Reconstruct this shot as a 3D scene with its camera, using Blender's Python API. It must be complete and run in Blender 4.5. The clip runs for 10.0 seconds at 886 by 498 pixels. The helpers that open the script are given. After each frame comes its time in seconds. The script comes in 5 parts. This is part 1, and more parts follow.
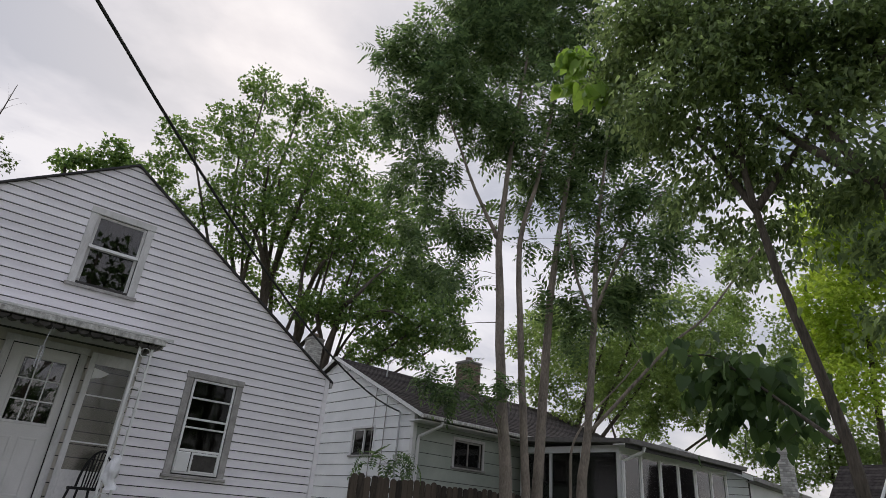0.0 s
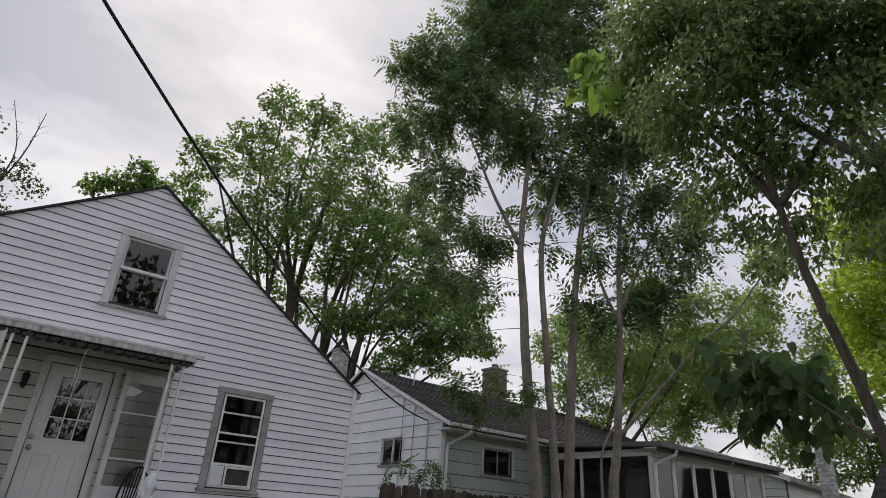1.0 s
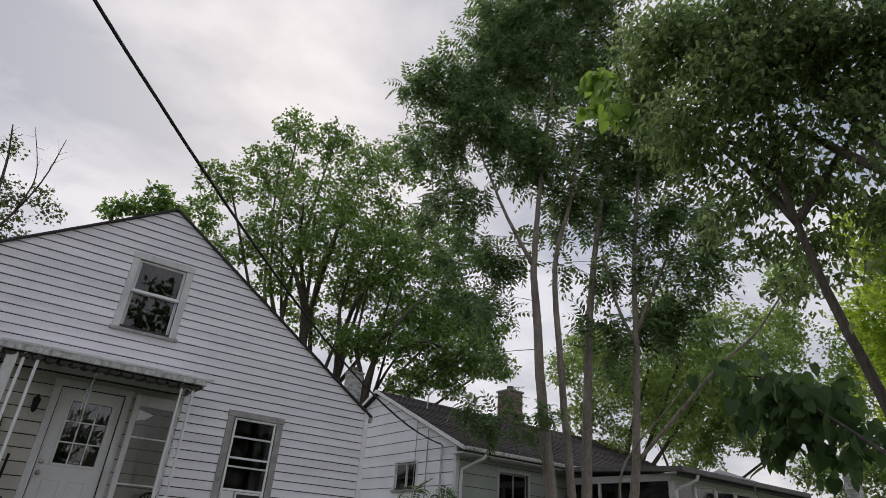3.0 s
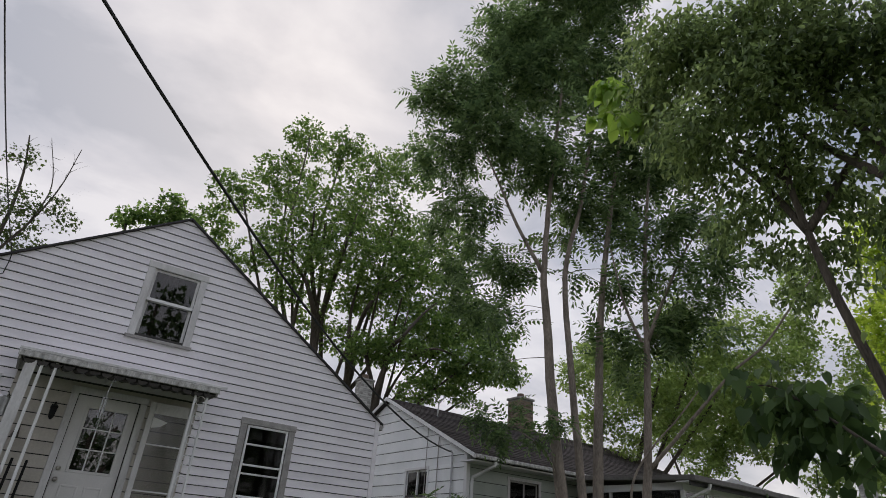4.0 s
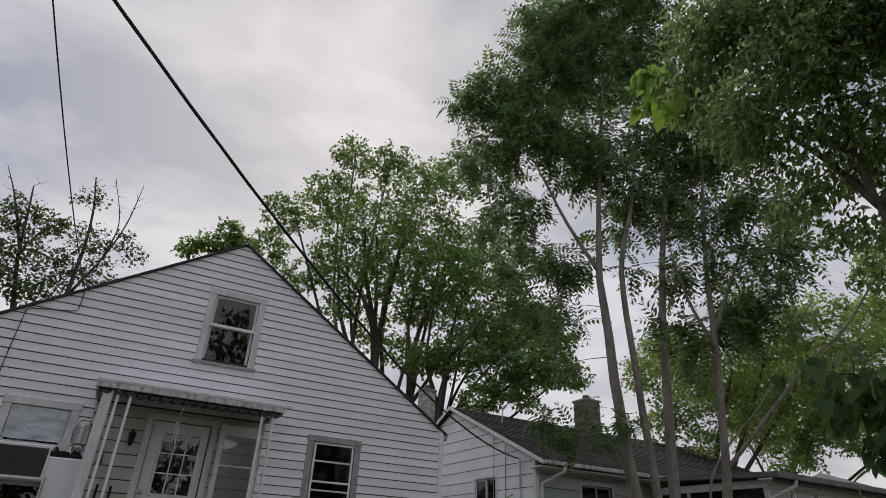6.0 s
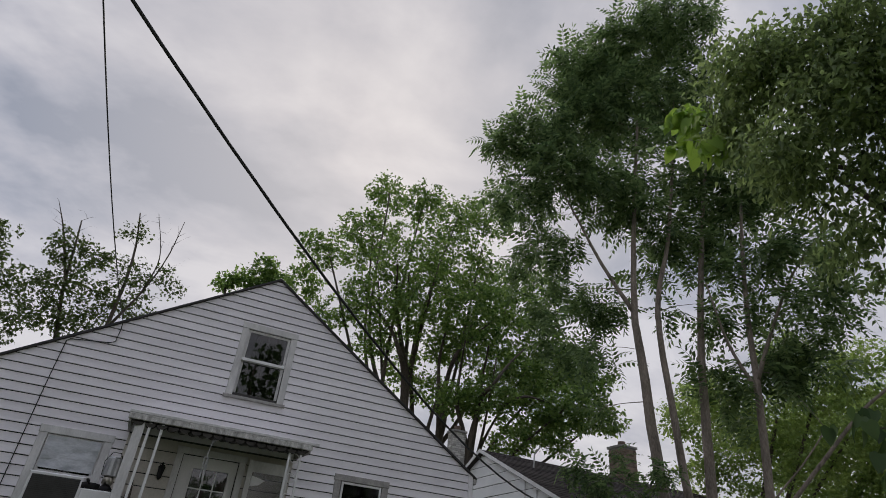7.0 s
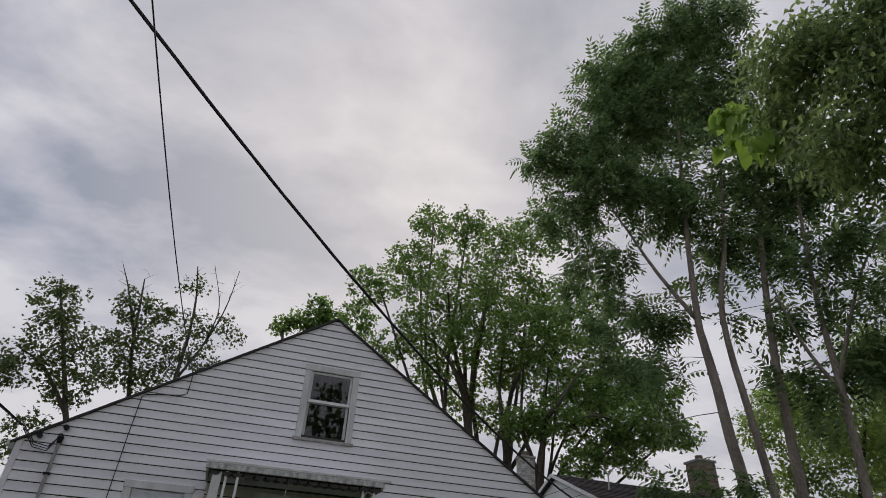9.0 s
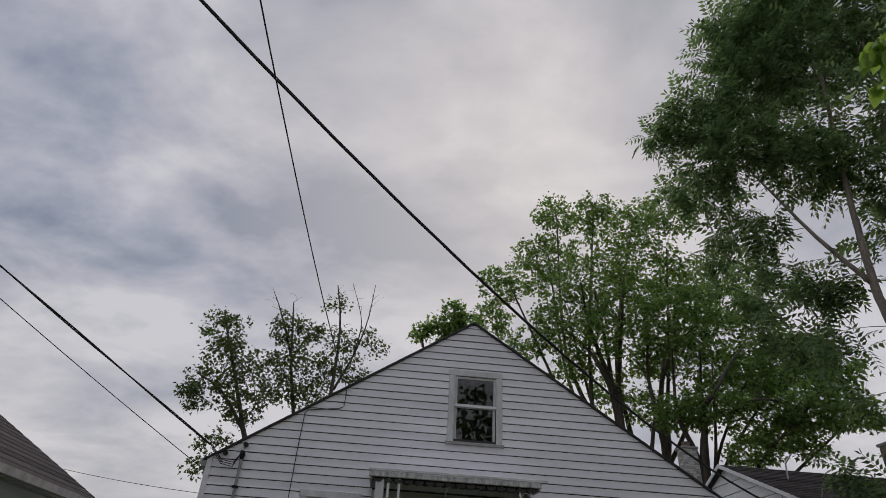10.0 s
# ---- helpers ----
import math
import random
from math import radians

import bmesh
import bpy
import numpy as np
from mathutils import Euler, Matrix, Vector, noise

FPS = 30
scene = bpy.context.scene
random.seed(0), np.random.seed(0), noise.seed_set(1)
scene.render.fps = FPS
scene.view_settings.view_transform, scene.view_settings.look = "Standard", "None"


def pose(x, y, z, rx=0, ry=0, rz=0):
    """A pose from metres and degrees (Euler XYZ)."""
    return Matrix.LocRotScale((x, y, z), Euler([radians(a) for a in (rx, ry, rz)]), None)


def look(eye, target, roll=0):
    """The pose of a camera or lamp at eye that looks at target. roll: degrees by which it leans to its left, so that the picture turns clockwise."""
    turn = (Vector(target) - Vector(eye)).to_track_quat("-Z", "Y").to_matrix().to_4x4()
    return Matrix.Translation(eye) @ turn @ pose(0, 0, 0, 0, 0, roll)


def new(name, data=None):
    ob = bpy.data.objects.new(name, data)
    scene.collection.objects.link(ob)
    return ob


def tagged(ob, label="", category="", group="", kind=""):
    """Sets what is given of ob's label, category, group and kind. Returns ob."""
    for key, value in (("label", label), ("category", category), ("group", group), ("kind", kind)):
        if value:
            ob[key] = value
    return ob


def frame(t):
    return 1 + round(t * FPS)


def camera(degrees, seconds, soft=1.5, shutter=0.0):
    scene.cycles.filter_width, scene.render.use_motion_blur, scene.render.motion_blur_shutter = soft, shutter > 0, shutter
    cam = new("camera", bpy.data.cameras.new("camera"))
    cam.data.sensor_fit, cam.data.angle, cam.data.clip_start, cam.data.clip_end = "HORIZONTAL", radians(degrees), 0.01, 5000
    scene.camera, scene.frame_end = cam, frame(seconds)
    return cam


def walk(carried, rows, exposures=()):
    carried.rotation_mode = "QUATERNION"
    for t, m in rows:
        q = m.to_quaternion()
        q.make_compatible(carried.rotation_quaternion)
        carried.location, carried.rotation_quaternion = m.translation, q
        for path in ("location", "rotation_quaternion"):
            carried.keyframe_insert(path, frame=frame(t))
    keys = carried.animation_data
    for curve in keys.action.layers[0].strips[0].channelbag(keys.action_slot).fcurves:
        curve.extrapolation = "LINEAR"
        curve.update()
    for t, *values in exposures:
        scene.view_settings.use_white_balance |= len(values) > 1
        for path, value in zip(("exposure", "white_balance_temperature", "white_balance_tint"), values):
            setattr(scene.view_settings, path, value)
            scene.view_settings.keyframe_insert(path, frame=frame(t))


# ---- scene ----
cam = camera(74.3, 10.0, soft=0.45)
PATH = [
    (0, (-1.287, -9.507, 1.305), (4.444, -2.429, 5.435), 5.11),
    (0.5, (-1.332, -9.540, 1.293), (4.294, -2.437, 5.523), 4.74),
    (1, (-1.324, -9.556, 1.297), (4.082, -2.278, 5.516), 3.97),
    (1.5, (-1.271, -9.524, 1.302), (3.859, -2.052, 5.528), 3.64),
    (2, (-1.213, -9.515, 1.324), (3.616, -1.898, 5.643), 3.14),
    (2.5, (-1.203, -9.518, 1.334), (3.901, -2.167, 5.797), 4.30),
    (4, (-1.274, -9.580, 1.336), (3.649, -2.196, 5.944), 4.62),
    (4.5, (-1.277, -9.590, 1.344), (3.421, -2.084, 5.991), 4.38),
    (5, (-1.272, -9.580, 1.356), (3.187, -1.943, 6.024), 3.95),
    (5.5, (-1.248, -9.591, 1.364), (3.024, -1.847, 6.031), 3.50),
    (6.8, (-1.172, -9.568, 1.375), (2.493, -1.599, 6.178), 4.25),
    (7, (-1.181, -9.567, 1.379), (2.272, -1.746, 6.567), 5.57),
    (7.5, (-1.187, -9.572, 1.388), (2.171, -1.730, 6.605), 3.83),
    (8, (-1.188, -9.552, 1.395), (2.042, -1.703, 6.683), 3.96),
    (8.5, (-1.243, -9.556, 1.387), (1.813, -1.714, 6.788), 2.78),
    (9, (-1.263, -9.561, 1.391), (1.361, -1.637, 6.898), 2.93),
    (9.5, (-1.295, -9.607, 1.422), (-0.487, -1.307, 6.940), 3.16),
    (10, (-1.287, -9.560, 1.444), (-0.726, -1.141, 6.810), 3.66),]
walk(cam, [(t, look(eye, target, roll)) for t, eye, target, roll in PATH], exposures=[(0.0, 0.27), (2.5, 0.20), (5.0, 0.08), (7.5, -0.10), (9.0, -0.10), (10.0, -0.25)])

# ---- sky, sun, exposure ----
SUN_AZ, SUN_EL = 14.0, 40.0     # degrees from +y towards +x, and above the horizon


def nodes_of(tree):
    def add(kind, **values):
        n = tree.nodes.new(kind)
        for key, value in values.items():
            if key in n.inputs:
                n.inputs[key].default_value = value
        return n

    return add, tree.links.new


def ramp(add, stops):
    n = add("ShaderNodeValToRGB")
    while len(n.color_ramp.elements) < len(stops):
        n.color_ramp.elements.new(0.5)
    for e, (at, c) in zip(n.color_ramp.elements, stops):
        e.position, e.color = at, (*c, 1)
    return n


# directions of cloud breaks (+) and hollows (-), with their reach
CLOUDS = (((0.20, 0.70, 0.68), 0.26, 0.15), ((-0.47, 0.58, 0.66), 0.22, -0.10), ((-0.54, 0.69, 0.48), 0.18, -0.11), ((-0.20, 0.79, 0.58), 0.17, -0.10),
          ((-0.36, 0.66, 0.65), 0.18, 0.10), ((-0.49, 0.83, 0.28), 0.24, 0.12), ((-0.35, 0.82, 0.46), 0.17, 0.09), ((-0.06, 0.85, 0.53), 0.22, -0.11),
          ((0.0, 0.90, 0.43), 0.20, 0.10), ((0.64, 0.71, 0.28), 0.30, 0.12), ((-0.45, 0.70, 0.50), 0.75, 0.05))


def cloudy_sky():
    world = bpy.data.worlds.new("evening_sky")
    world.use_nodes = True
    scene.world = world
    tree = world.node_tree
    tree.nodes.clear()
    add, link = nodes_of(tree)
    out, back = add("ShaderNodeOutputWorld"), add("ShaderNodeBackground", Strength=1.0)
    sky = add("ShaderNodeTexSky")
    sky.sky_type, sky.sun_disc = "NISHITA", False
    sky.sun_elevation, sky.sun_rotation = radians(SUN_EL), radians(SUN_AZ)
    dim = add("ShaderNodeVectorMath")
    dim.operation = "SCALE"
    dim.inputs["Scale"].default_value = 0.09
    link(sky.outputs[0], dim.inputs[0])
    co = add("ShaderNodeTexCoord")
    parts = add("ShaderNodeSeparateXYZ")
    link(co.outputs["Generated"], parts.inputs[0])
    lift = add("ShaderNodeMath")
    lift.operation = "MAXIMUM"
    lift.inputs[1].default_value = 0.0
    link(parts.outputs[2], lift.inputs[0])
    lift2 = add("ShaderNodeMath")
    lift2.operation = "ADD"
    lift2.inputs[1].default_value = 0.28
    link(lift.outputs[0], lift2.inputs[0])
    flat = add("ShaderNodeVectorMath")
    flat.operation = "DIVIDE"
    trio = add("ShaderNodeCombineXYZ")
    for k in range(3):
        link(lift2.outputs[0], trio.inputs[k])
    link(co.outputs["Generated"], flat.inputs[0])
    link(trio.outputs[0], flat.inputs[1])
    shift = add("ShaderNodeMapping")
    shift.inputs["Location"].default_value = (3.7, 1.3, 0.0)
    shift.inputs["Rotation"].default_value = (0, 0, radians(25))
    shift.inputs["Scale"].default_value = (1.0, 1.3, 0.8)
    link(flat.outputs[0], shift.inputs[0])
    big = add("ShaderNodeTexNoise", Scale=2.3, Detail=6.0, Roughness=0.52, Distortion=0.35)
    link(shift.outputs[0], big.inputs["Vector"])
    # the cloud bank as it stands: brighter breaks and blue-grey hollows, with ragged rims
    ragged = add("ShaderNodeTexNoise", Scale=3.4, Detail=5.0, Roughness=0.6)
    link(shift.outputs[0], ragged.inputs["Vector"])
    away = add("ShaderNodeVectorMath")
    away.operation = "MULTIPLY_ADD"
    away.inputs[1].default_value, away.inputs[2].default_value = (0.34, 0.34, 0.34), (-0.17, -0.17, -0.17)
    link(ragged.outputs["Color"], away.inputs[0])
    bent = add("ShaderNodeVectorMath")
    bent.operation = "ADD"
    link(co.outputs["Generated"], bent.inputs[0])
    link(away.outputs[0], bent.inputs[1])
    tufts = add("ShaderNodeTexNoise", Scale=5.5, Detail=5.0, Roughness=0.55, Distortion=0.2)
    link(shift.outputs[0], tufts.inputs["Vector"])
    ripple = add("ShaderNodeMath")
    ripple.operation = "MULTIPLY_ADD"
    ripple.inputs[1].default_value, ripple.inputs[2].default_value = 0.34, -0.17
    link(tufts.outputs["Fac"], ripple.inputs[0])
    first = add("ShaderNodeMath")
    first.operation = "ADD"
    link(big.outputs["Fac"], first.inputs[0])
    link(ripple.outputs[0], first.inputs[1])
    level = first.outputs[0]
    for towards, radius, amount in CLOUDS:
        aim = add("ShaderNodeVectorMath")
        aim.operation = "DISTANCE"
        aim.inputs[1].default_value = towards
        link(bent.outputs[0], aim.inputs[0])
        soft_rim = add("ShaderNodeMapRange")
        soft_rim.interpolation_type = "SMOOTHSTEP"
        soft_rim.inputs["From Min"].default_value, soft_rim.inputs["From Max"].default_value = radius, 0.0
        soft_rim.inputs["To Max"].default_value = amount
        link(aim.outputs["Value"], soft_rim.inputs["Value"])
        total = add("ShaderNodeMath")
        total.operation = "ADD"
        link(level, total.inputs[0])
        link(soft_rim.outputs[0], total.inputs[1])
        level = total.outputs[0]
    tone = ramp(add, [(0.34, (0.25, 0.29, 0.385)), (0.44, (0.39, 0.415, 0.505)), (0.53, (0.52, 0.525, 0.60)), (0.66, (0.72, 0.71, 0.76))])
    link(level, tone.inputs[0])
    # warm low band round the hidden sun
    aim = add("ShaderNodeVectorMath")
    aim.operation = "DOT_PRODUCT"
    az, el = radians(SUN_AZ), radians(SUN_EL)
    aim.inputs[1].default_value = (math.sin(az) * math.cos(el), math.cos(az) * math.cos(el), math.sin(el))
    link(co.outputs["Generated"], aim.inputs[0])
    near = add("ShaderNodeMapRange")
    near.inputs["From Min"].default_value, near.inputs["From Max"].default_value = 0.80, 1.0
    near.inputs["To Max"].default_value = 0.45
    link(aim.outputs["Value"], near.inputs["Value"])
    low = add("ShaderNodeMapRange")
    low.inputs["From Min"].default_value, low.inputs["From Max"].default_value = 0.5, 0.05
    low.inputs["To Max"].default_value = 0.5
    link(parts.outputs[2], low.inputs["Value"])
    both = add("ShaderNodeMath")
    both.operation = "MAXIMUM"
    link(near.outputs[0], both.inputs[0])
    link(low.outputs[0], both.inputs[1])
    warm = add("ShaderNodeMix")
    warm.data_type = "RGBA"
    warm.inputs["B"].default_value = (0.83, 0.755, 0.70, 1)
    link(both.outputs[0], warm.inputs["Factor"])
    link(tone.outputs[0], warm.inputs["A"])
    cover = add("ShaderNodeMix")
    cover.data_type = "RGBA"
    cover.inputs["Factor"].default_value = 0.9
    link(dim.outputs[0], cover.inputs["A"])
    link(warm.outputs["Result"], cover.inputs["B"])
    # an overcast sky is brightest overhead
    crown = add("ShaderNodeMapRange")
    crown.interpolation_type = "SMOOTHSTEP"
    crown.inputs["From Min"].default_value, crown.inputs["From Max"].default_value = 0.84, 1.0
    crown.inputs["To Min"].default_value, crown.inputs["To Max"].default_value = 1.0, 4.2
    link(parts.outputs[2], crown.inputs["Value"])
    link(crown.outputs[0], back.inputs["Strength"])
    link(cover.outputs["Result"], back.inputs["Color"])
    link(back.outputs[0], out.inputs["Surface"])


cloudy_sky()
sun = new("sun", bpy.data.lights.new("sun", "SUN"))
sun.data.energy, sun.data.angle, sun.data.color = 1.5, radians(30), (1.0, 0.93, 0.86)
sun.matrix_world = look((0, 0, 30), (-math.sin(radians(SUN_AZ)) * 30, -math.cos(radians(SUN_AZ)) * 30, 30 - 30 * math.tan(radians(SUN_EL))))


# ---- materials ----
def surface(name, dark, light, scale=6.0, rough=0.7, bump=0.1, fine=60.0, metal=0.0, spread=0.0, stretch=(1, 1, 1), spec=0.5, alpha_mix=0.3):
    """Two colours mixed by coarse stains and fine grain, with relief; spread varies it from piece to piece."""
    m = bpy.data.materials.new(name)
    m.use_nodes = True
    tree = m.node_tree
    add, link = nodes_of(tree)
    bsdf = tree.nodes["Principled BSDF"]
    co, shift = add("ShaderNodeTexCoord"), add("ShaderNodeMapping")
    shift.inputs["Scale"].default_value = stretch
    link(co.outputs["Object"], shift.inputs[0])
    coarse = add("ShaderNodeTexNoise", Scale=scale, Detail=5.0, Roughness=0.6)
    grain = add("ShaderNodeTexNoise", Scale=fine, Detail=3.0, Roughness=0.6)
    link(shift.outputs[0], coarse.inputs["Vector"])
    link(shift.outputs[0], grain.inputs["Vector"])
    mixed = add("ShaderNodeMix")
    mixed.inputs["Factor"].default_value = alpha_mix
    link(coarse.outputs["Fac"], mixed.inputs["A"])
    link(grain.outputs["Fac"], mixed.inputs["B"])
    value = mixed.outputs["Result"]
    if spread:
        info = add("ShaderNodeObjectInfo")
        wide = add("ShaderNodeMath")
        wide.operation = "MULTIPLY_ADD"
        wide.inputs[1].default_value, wide.inputs[2].default_value = spread, -spread / 2
        link(info.outputs["Random"], wide.inputs[0])
        more = add("ShaderNodeMath")
        more.operation = "ADD"
        link(value, more.inputs[0])
        link(wide.outputs[0], more.inputs[1])
        value = more.outputs[0]
    tint = ramp(add, [(0.30, dark), (0.68, light)])
    link(value, tint.inputs[0])
    link(tint.outputs[0], bsdf.inputs["Base Color"])
    bsdf.inputs["Roughness"].default_value, bsdf.inputs["Metallic"].default_value = rough, metal
    bsdf.inputs["Specular IOR Level"].default_value = spec
    if bump:
        relief = add("ShaderNodeBump", Strength=bump, Distance=0.01)
        link(grain.outputs["Fac"], relief.inputs["Height"])
        link(relief.outputs[0], bsdf.inputs["Normal"])
    return m


def leaf_material(name, dark, light, glow=0.35, rough=0.55):
    """Leaves that vary one by one and let some light through."""
    m = bpy.data.materials.new(name)
    m.use_nodes = True
    tree = m.node_tree
    add, link = nodes_of(tree)
    bsdf, out = tree.nodes["Principled BSDF"], tree.nodes["Material Output"]
    geo, co = add("ShaderNodeNewGeometry"), add("ShaderNodeTexCoord")
    patch = add("ShaderNodeTexNoise", Scale=0.7, Detail=3.0)
    link(co.outputs["Object"], patch.inputs["Vector"])
    mixed = add("ShaderNodeMix")
    mixed.inputs["Factor"].default_value = 0.45
    link(geo.outputs["Random Per Island"], mixed.inputs["A"])
    link(patch.outputs["Fac"], mixed.inputs["B"])
    tint = ramp(add, [(0.1, dark), (0.9, light)])
    link(mixed.outputs["Result"], tint.inputs[0])
    link(tint.outputs[0], bsdf.inputs["Base Color"])
    bsdf.inputs["Roughness"].default_value = rough
    bsdf.inputs["Specular IOR Level"].default_value = 0.3
    through_light = add("ShaderNodeBsdfTranslucent")
    warmer = add("ShaderNodeHueSaturation", Hue=0.485, Saturation=1.1, Value=1.5)
    link(tint.outputs[0], warmer.inputs["Color"])
    link(warmer.outputs[0], through_light.inputs["Color"])
    mix = add("ShaderNodeMixShader")
    mix.inputs[0].default_value = glow
    link(bsdf.outputs[0], mix.inputs[1])
    link(through_light.outputs[0], mix.inputs[2])
    link(mix.outputs[0], out.inputs["Surface"])
    return m


def glass_material(name, rough=0.03, clear=0.5, mirror=2.0):
    """Window glass: a clear pane with a plain mirror reflection by Fresnel."""
    m = bpy.data.materials.new(name)
    m.use_nodes = True
    tree = m.node_tree
    tree.nodes.clear()
    add, link = nodes_of(tree)
    out, fres = add("ShaderNodeOutputMaterial"), add("ShaderNodeFresnel", IOR=1.6)
    clear_bsdf, gloss, mix = add("ShaderNodeBsdfTransparent"), add("ShaderNodeBsdfGlossy", Roughness=rough), add("ShaderNodeMixShader")
    clear_bsdf.inputs[0].default_value = (clear, clear, clear * 0.98, 1)
    noise_tex, bump = add("ShaderNodeTexNoise", Scale=1.6, Detail=1.0), add("ShaderNodeBump", Strength=0.012, Distance=0.05)
    link(noise_tex.outputs["Fac"], bump.inputs["Height"])
    link(bump.outputs[0], gloss.inputs["Normal"])
    double = add("ShaderNodeMath")
    double.operation = "MULTIPLY"
    double.inputs[1].default_value = mirror
    link(fres.outputs[0], double.inputs[0])
    link(double.outputs[0], mix.inputs[0])
    link(clear_bsdf.outputs[0], mix.inputs[1])
    link(gloss.outputs[0], mix.inputs[2])
    link(mix.outputs[0], out.inputs["Surface"])
    return m


SIDING = surface("white_vinyl_siding", (0.70, 0.672, 0.70), (0.895, 0.865, 0.885), 2.2, 0.55, 0.05, 40, spread=0.16, stretch=(0.5, 1, 2.5))
SIDING_OLD = surface("white_aluminium_siding", (0.76, 0.78, 0.77), (0.90, 0.91, 0.90), 1.5, 0.5, 0.05, 40, spread=0.15)
# wall backing coloured near-black to deepen the shadow lines between siding boards
SHEATHING = surface("shade_dark_sheathing", (0.03, 0.03, 0.03), (0.07, 0.065, 0.06), 4, 0.9)
TRIM = surface("old_white_trim_paint", (0.46, 0.45, 0.44), (0.76, 0.75, 0.74), 5, 0.6, 0.2, 50, stretch=(1, 1, 0.4))
TRIM_GREY = surface("weathered_shaded_grey_trim", (0.20, 0.19, 0.18), (0.46, 0.44, 0.42), 7, 0.75, 0.3, 60)
WHITE = surface("white_enamel", (0.68, 0.68, 0.67), (0.82, 0.82, 0.81), 3, 0.4, 0.03)
DOORPAINT = surface("white_door_paint", (0.62, 0.61, 0.59), (0.76, 0.75, 0.73), 3, 0.45, 0.05)
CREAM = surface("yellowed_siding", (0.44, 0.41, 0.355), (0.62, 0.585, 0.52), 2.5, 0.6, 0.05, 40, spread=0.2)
SHINGLE = surface("dark_asphalt_shingle", (0.032, 0.028, 0.027), (0.092, 0.081, 0.077), 9, 0.95, 0.4, 180, spread=0.25, spec=0.08)
SHINGLE_GREY = surface("grey_asphalt_shingle", (0.10, 0.095, 0.09), (0.21, 0.20, 0.19), 8, 0.95, 0.4, 180, spread=0.25, spec=0.08)
BLACKEDGE = surface("black_drip_edge", (0.012, 0.012, 0.013), (0.035, 0.034, 0.034), 8, 0.6)
BRICK = surface("weathered_brown_brick", (0.17, 0.125, 0.10), (0.34, 0.26, 0.205), 6, 0.9, 0.3, 70, spread=0.5)
WHITEBRICK = surface("whitewashed_brick", (0.36, 0.35, 0.33), (0.66, 0.65, 0.62), 6, 0.9, 0.3, 70, spread=0.5)
MORTAR = surface("mortar", (0.22, 0.21, 0.19), (0.36, 0.34, 0.31), 12, 0.95)
GLASS = glass_material("window_glass", rough=0.01, clear=0.4, mirror=1.7)
GLASS_DARK = glass_material("dusty_dark_glass", rough=0.05, clear=0.2, mirror=0.6)
GLASS_PALE = glass_material("dusty_pale_glass", rough=0.06, clear=0.35, mirror=1.5)
GLASS_DOOR = glass_material("door_glass", rough=0.02, clear=0.3, mirror=2.6)
# near-black: the porch roof's underside shade is put into this colour
UNDERSIDE = surface("shade_dark_metal", (0.02, 0.018, 0.016), (0.075, 0.068, 0.06), 6, 0.7, 0.2)
# the darkness of unlit rooms is put into this colour
ROOM = surface("unlit_room_dark", (0.05, 0.05, 0.05), (0.10, 0.10, 0.095), 3, 0.9)
CURTAIN = surface("grey_curtain", (0.09, 0.085, 0.085), (0.17, 0.165, 0.16), 3, 0.95, 0.2, 30, stretch=(12, 1, 0.5))
BLACK = surface("black_painted_metal", (0.008, 0.008, 0.008), (0.02, 0.02, 0.02), 10, 0.6, spec=0.2)
FASCIA = surface("grimy_white_fascia", (0.16, 0.15, 0.14), (0.80, 0.79, 0.77), 16, 0.6, 0.2, 70, stretch=(1, 1, 0.5))
TAUPE = surface("taupe_asphalt_shingle", (0.15, 0.135, 0.125), (0.27, 0.25, 0.235), 8, 0.95, 0.4, 180, spread=0.25, spec=0.08)
RUBBER = surface("black_cable_sheath", (0.008, 0.008, 0.008), (0.02, 0.02, 0.02), 10, 0.6)
STEEL = surface("galvanised_steel", (0.32, 0.33, 0.34), (0.55, 0.56, 0.57), 8, 0.4, 0.1, 80, metal=0.8)
BRASS = surface("tarnished_nickel", (0.30, 0.28, 0.25), (0.50, 0.47, 0.42), 10, 0.3, 0.0, metal=1.0)
FENCEWOOD = surface("weathered_fence_wood", (0.030, 0.024, 0.019), (0.11, 0.085, 0.065), 5, 0.9, 0.4, 40, spread=0.5, stretch=(6, 6, 0.6))
CONCRETE = surface("porch_concrete", (0.25, 0.24, 0.23), (0.40, 0.39, 0.37), 4, 0.9, 0.3)
GRASS = surface("lawn", (0.045, 0.055, 0.025), (0.10, 0.12, 0.055), 1.5, 0.95, 0.5, 30)
BARK = surface("grey_smooth_bark", (0.08, 0.067, 0.055), (0.34, 0.285, 0.235), 4, 0.9, 0.8, 28, stretch=(1.5, 1.5, 0.5), alpha_mix=0.45)
BARK_DARK = surface("dark_furrowed_bark", (0.028, 0.023, 0.019), (0.15, 0.125, 0.10), 6, 0.95, 1.0, 26, stretch=(2, 2, 0.4), alpha_mix=0.5)
PLASTIC = surface("clear_plastic_sheet", (0.30, 0.32, 0.34), (0.62, 0.64, 0.66), 5, 0.25, 0.6, 16, stretch=(1, 1, 2.2))
CLOTH = surface("white_rag", (0.70, 0.70, 0.72), (0.92, 0.92, 0.93), 12, 0.95, 0.5, 60)
GREENSIDING = surface("pale_green_siding", (0.33, 0.37, 0.32), (0.46, 0.50, 0.44), 1.5, 0.6, 0.05, 40, spread=0.15)
L_MAPLE = leaf_material("maple_leaf", (0.032, 0.08, 0.024), (0.245, 0.365, 0.11), 0.45)
L_AIL = leaf_material("ailanthus_leaf", (0.022, 0.05, 0.023), (0.205, 0.30, 0.125), 0.50)
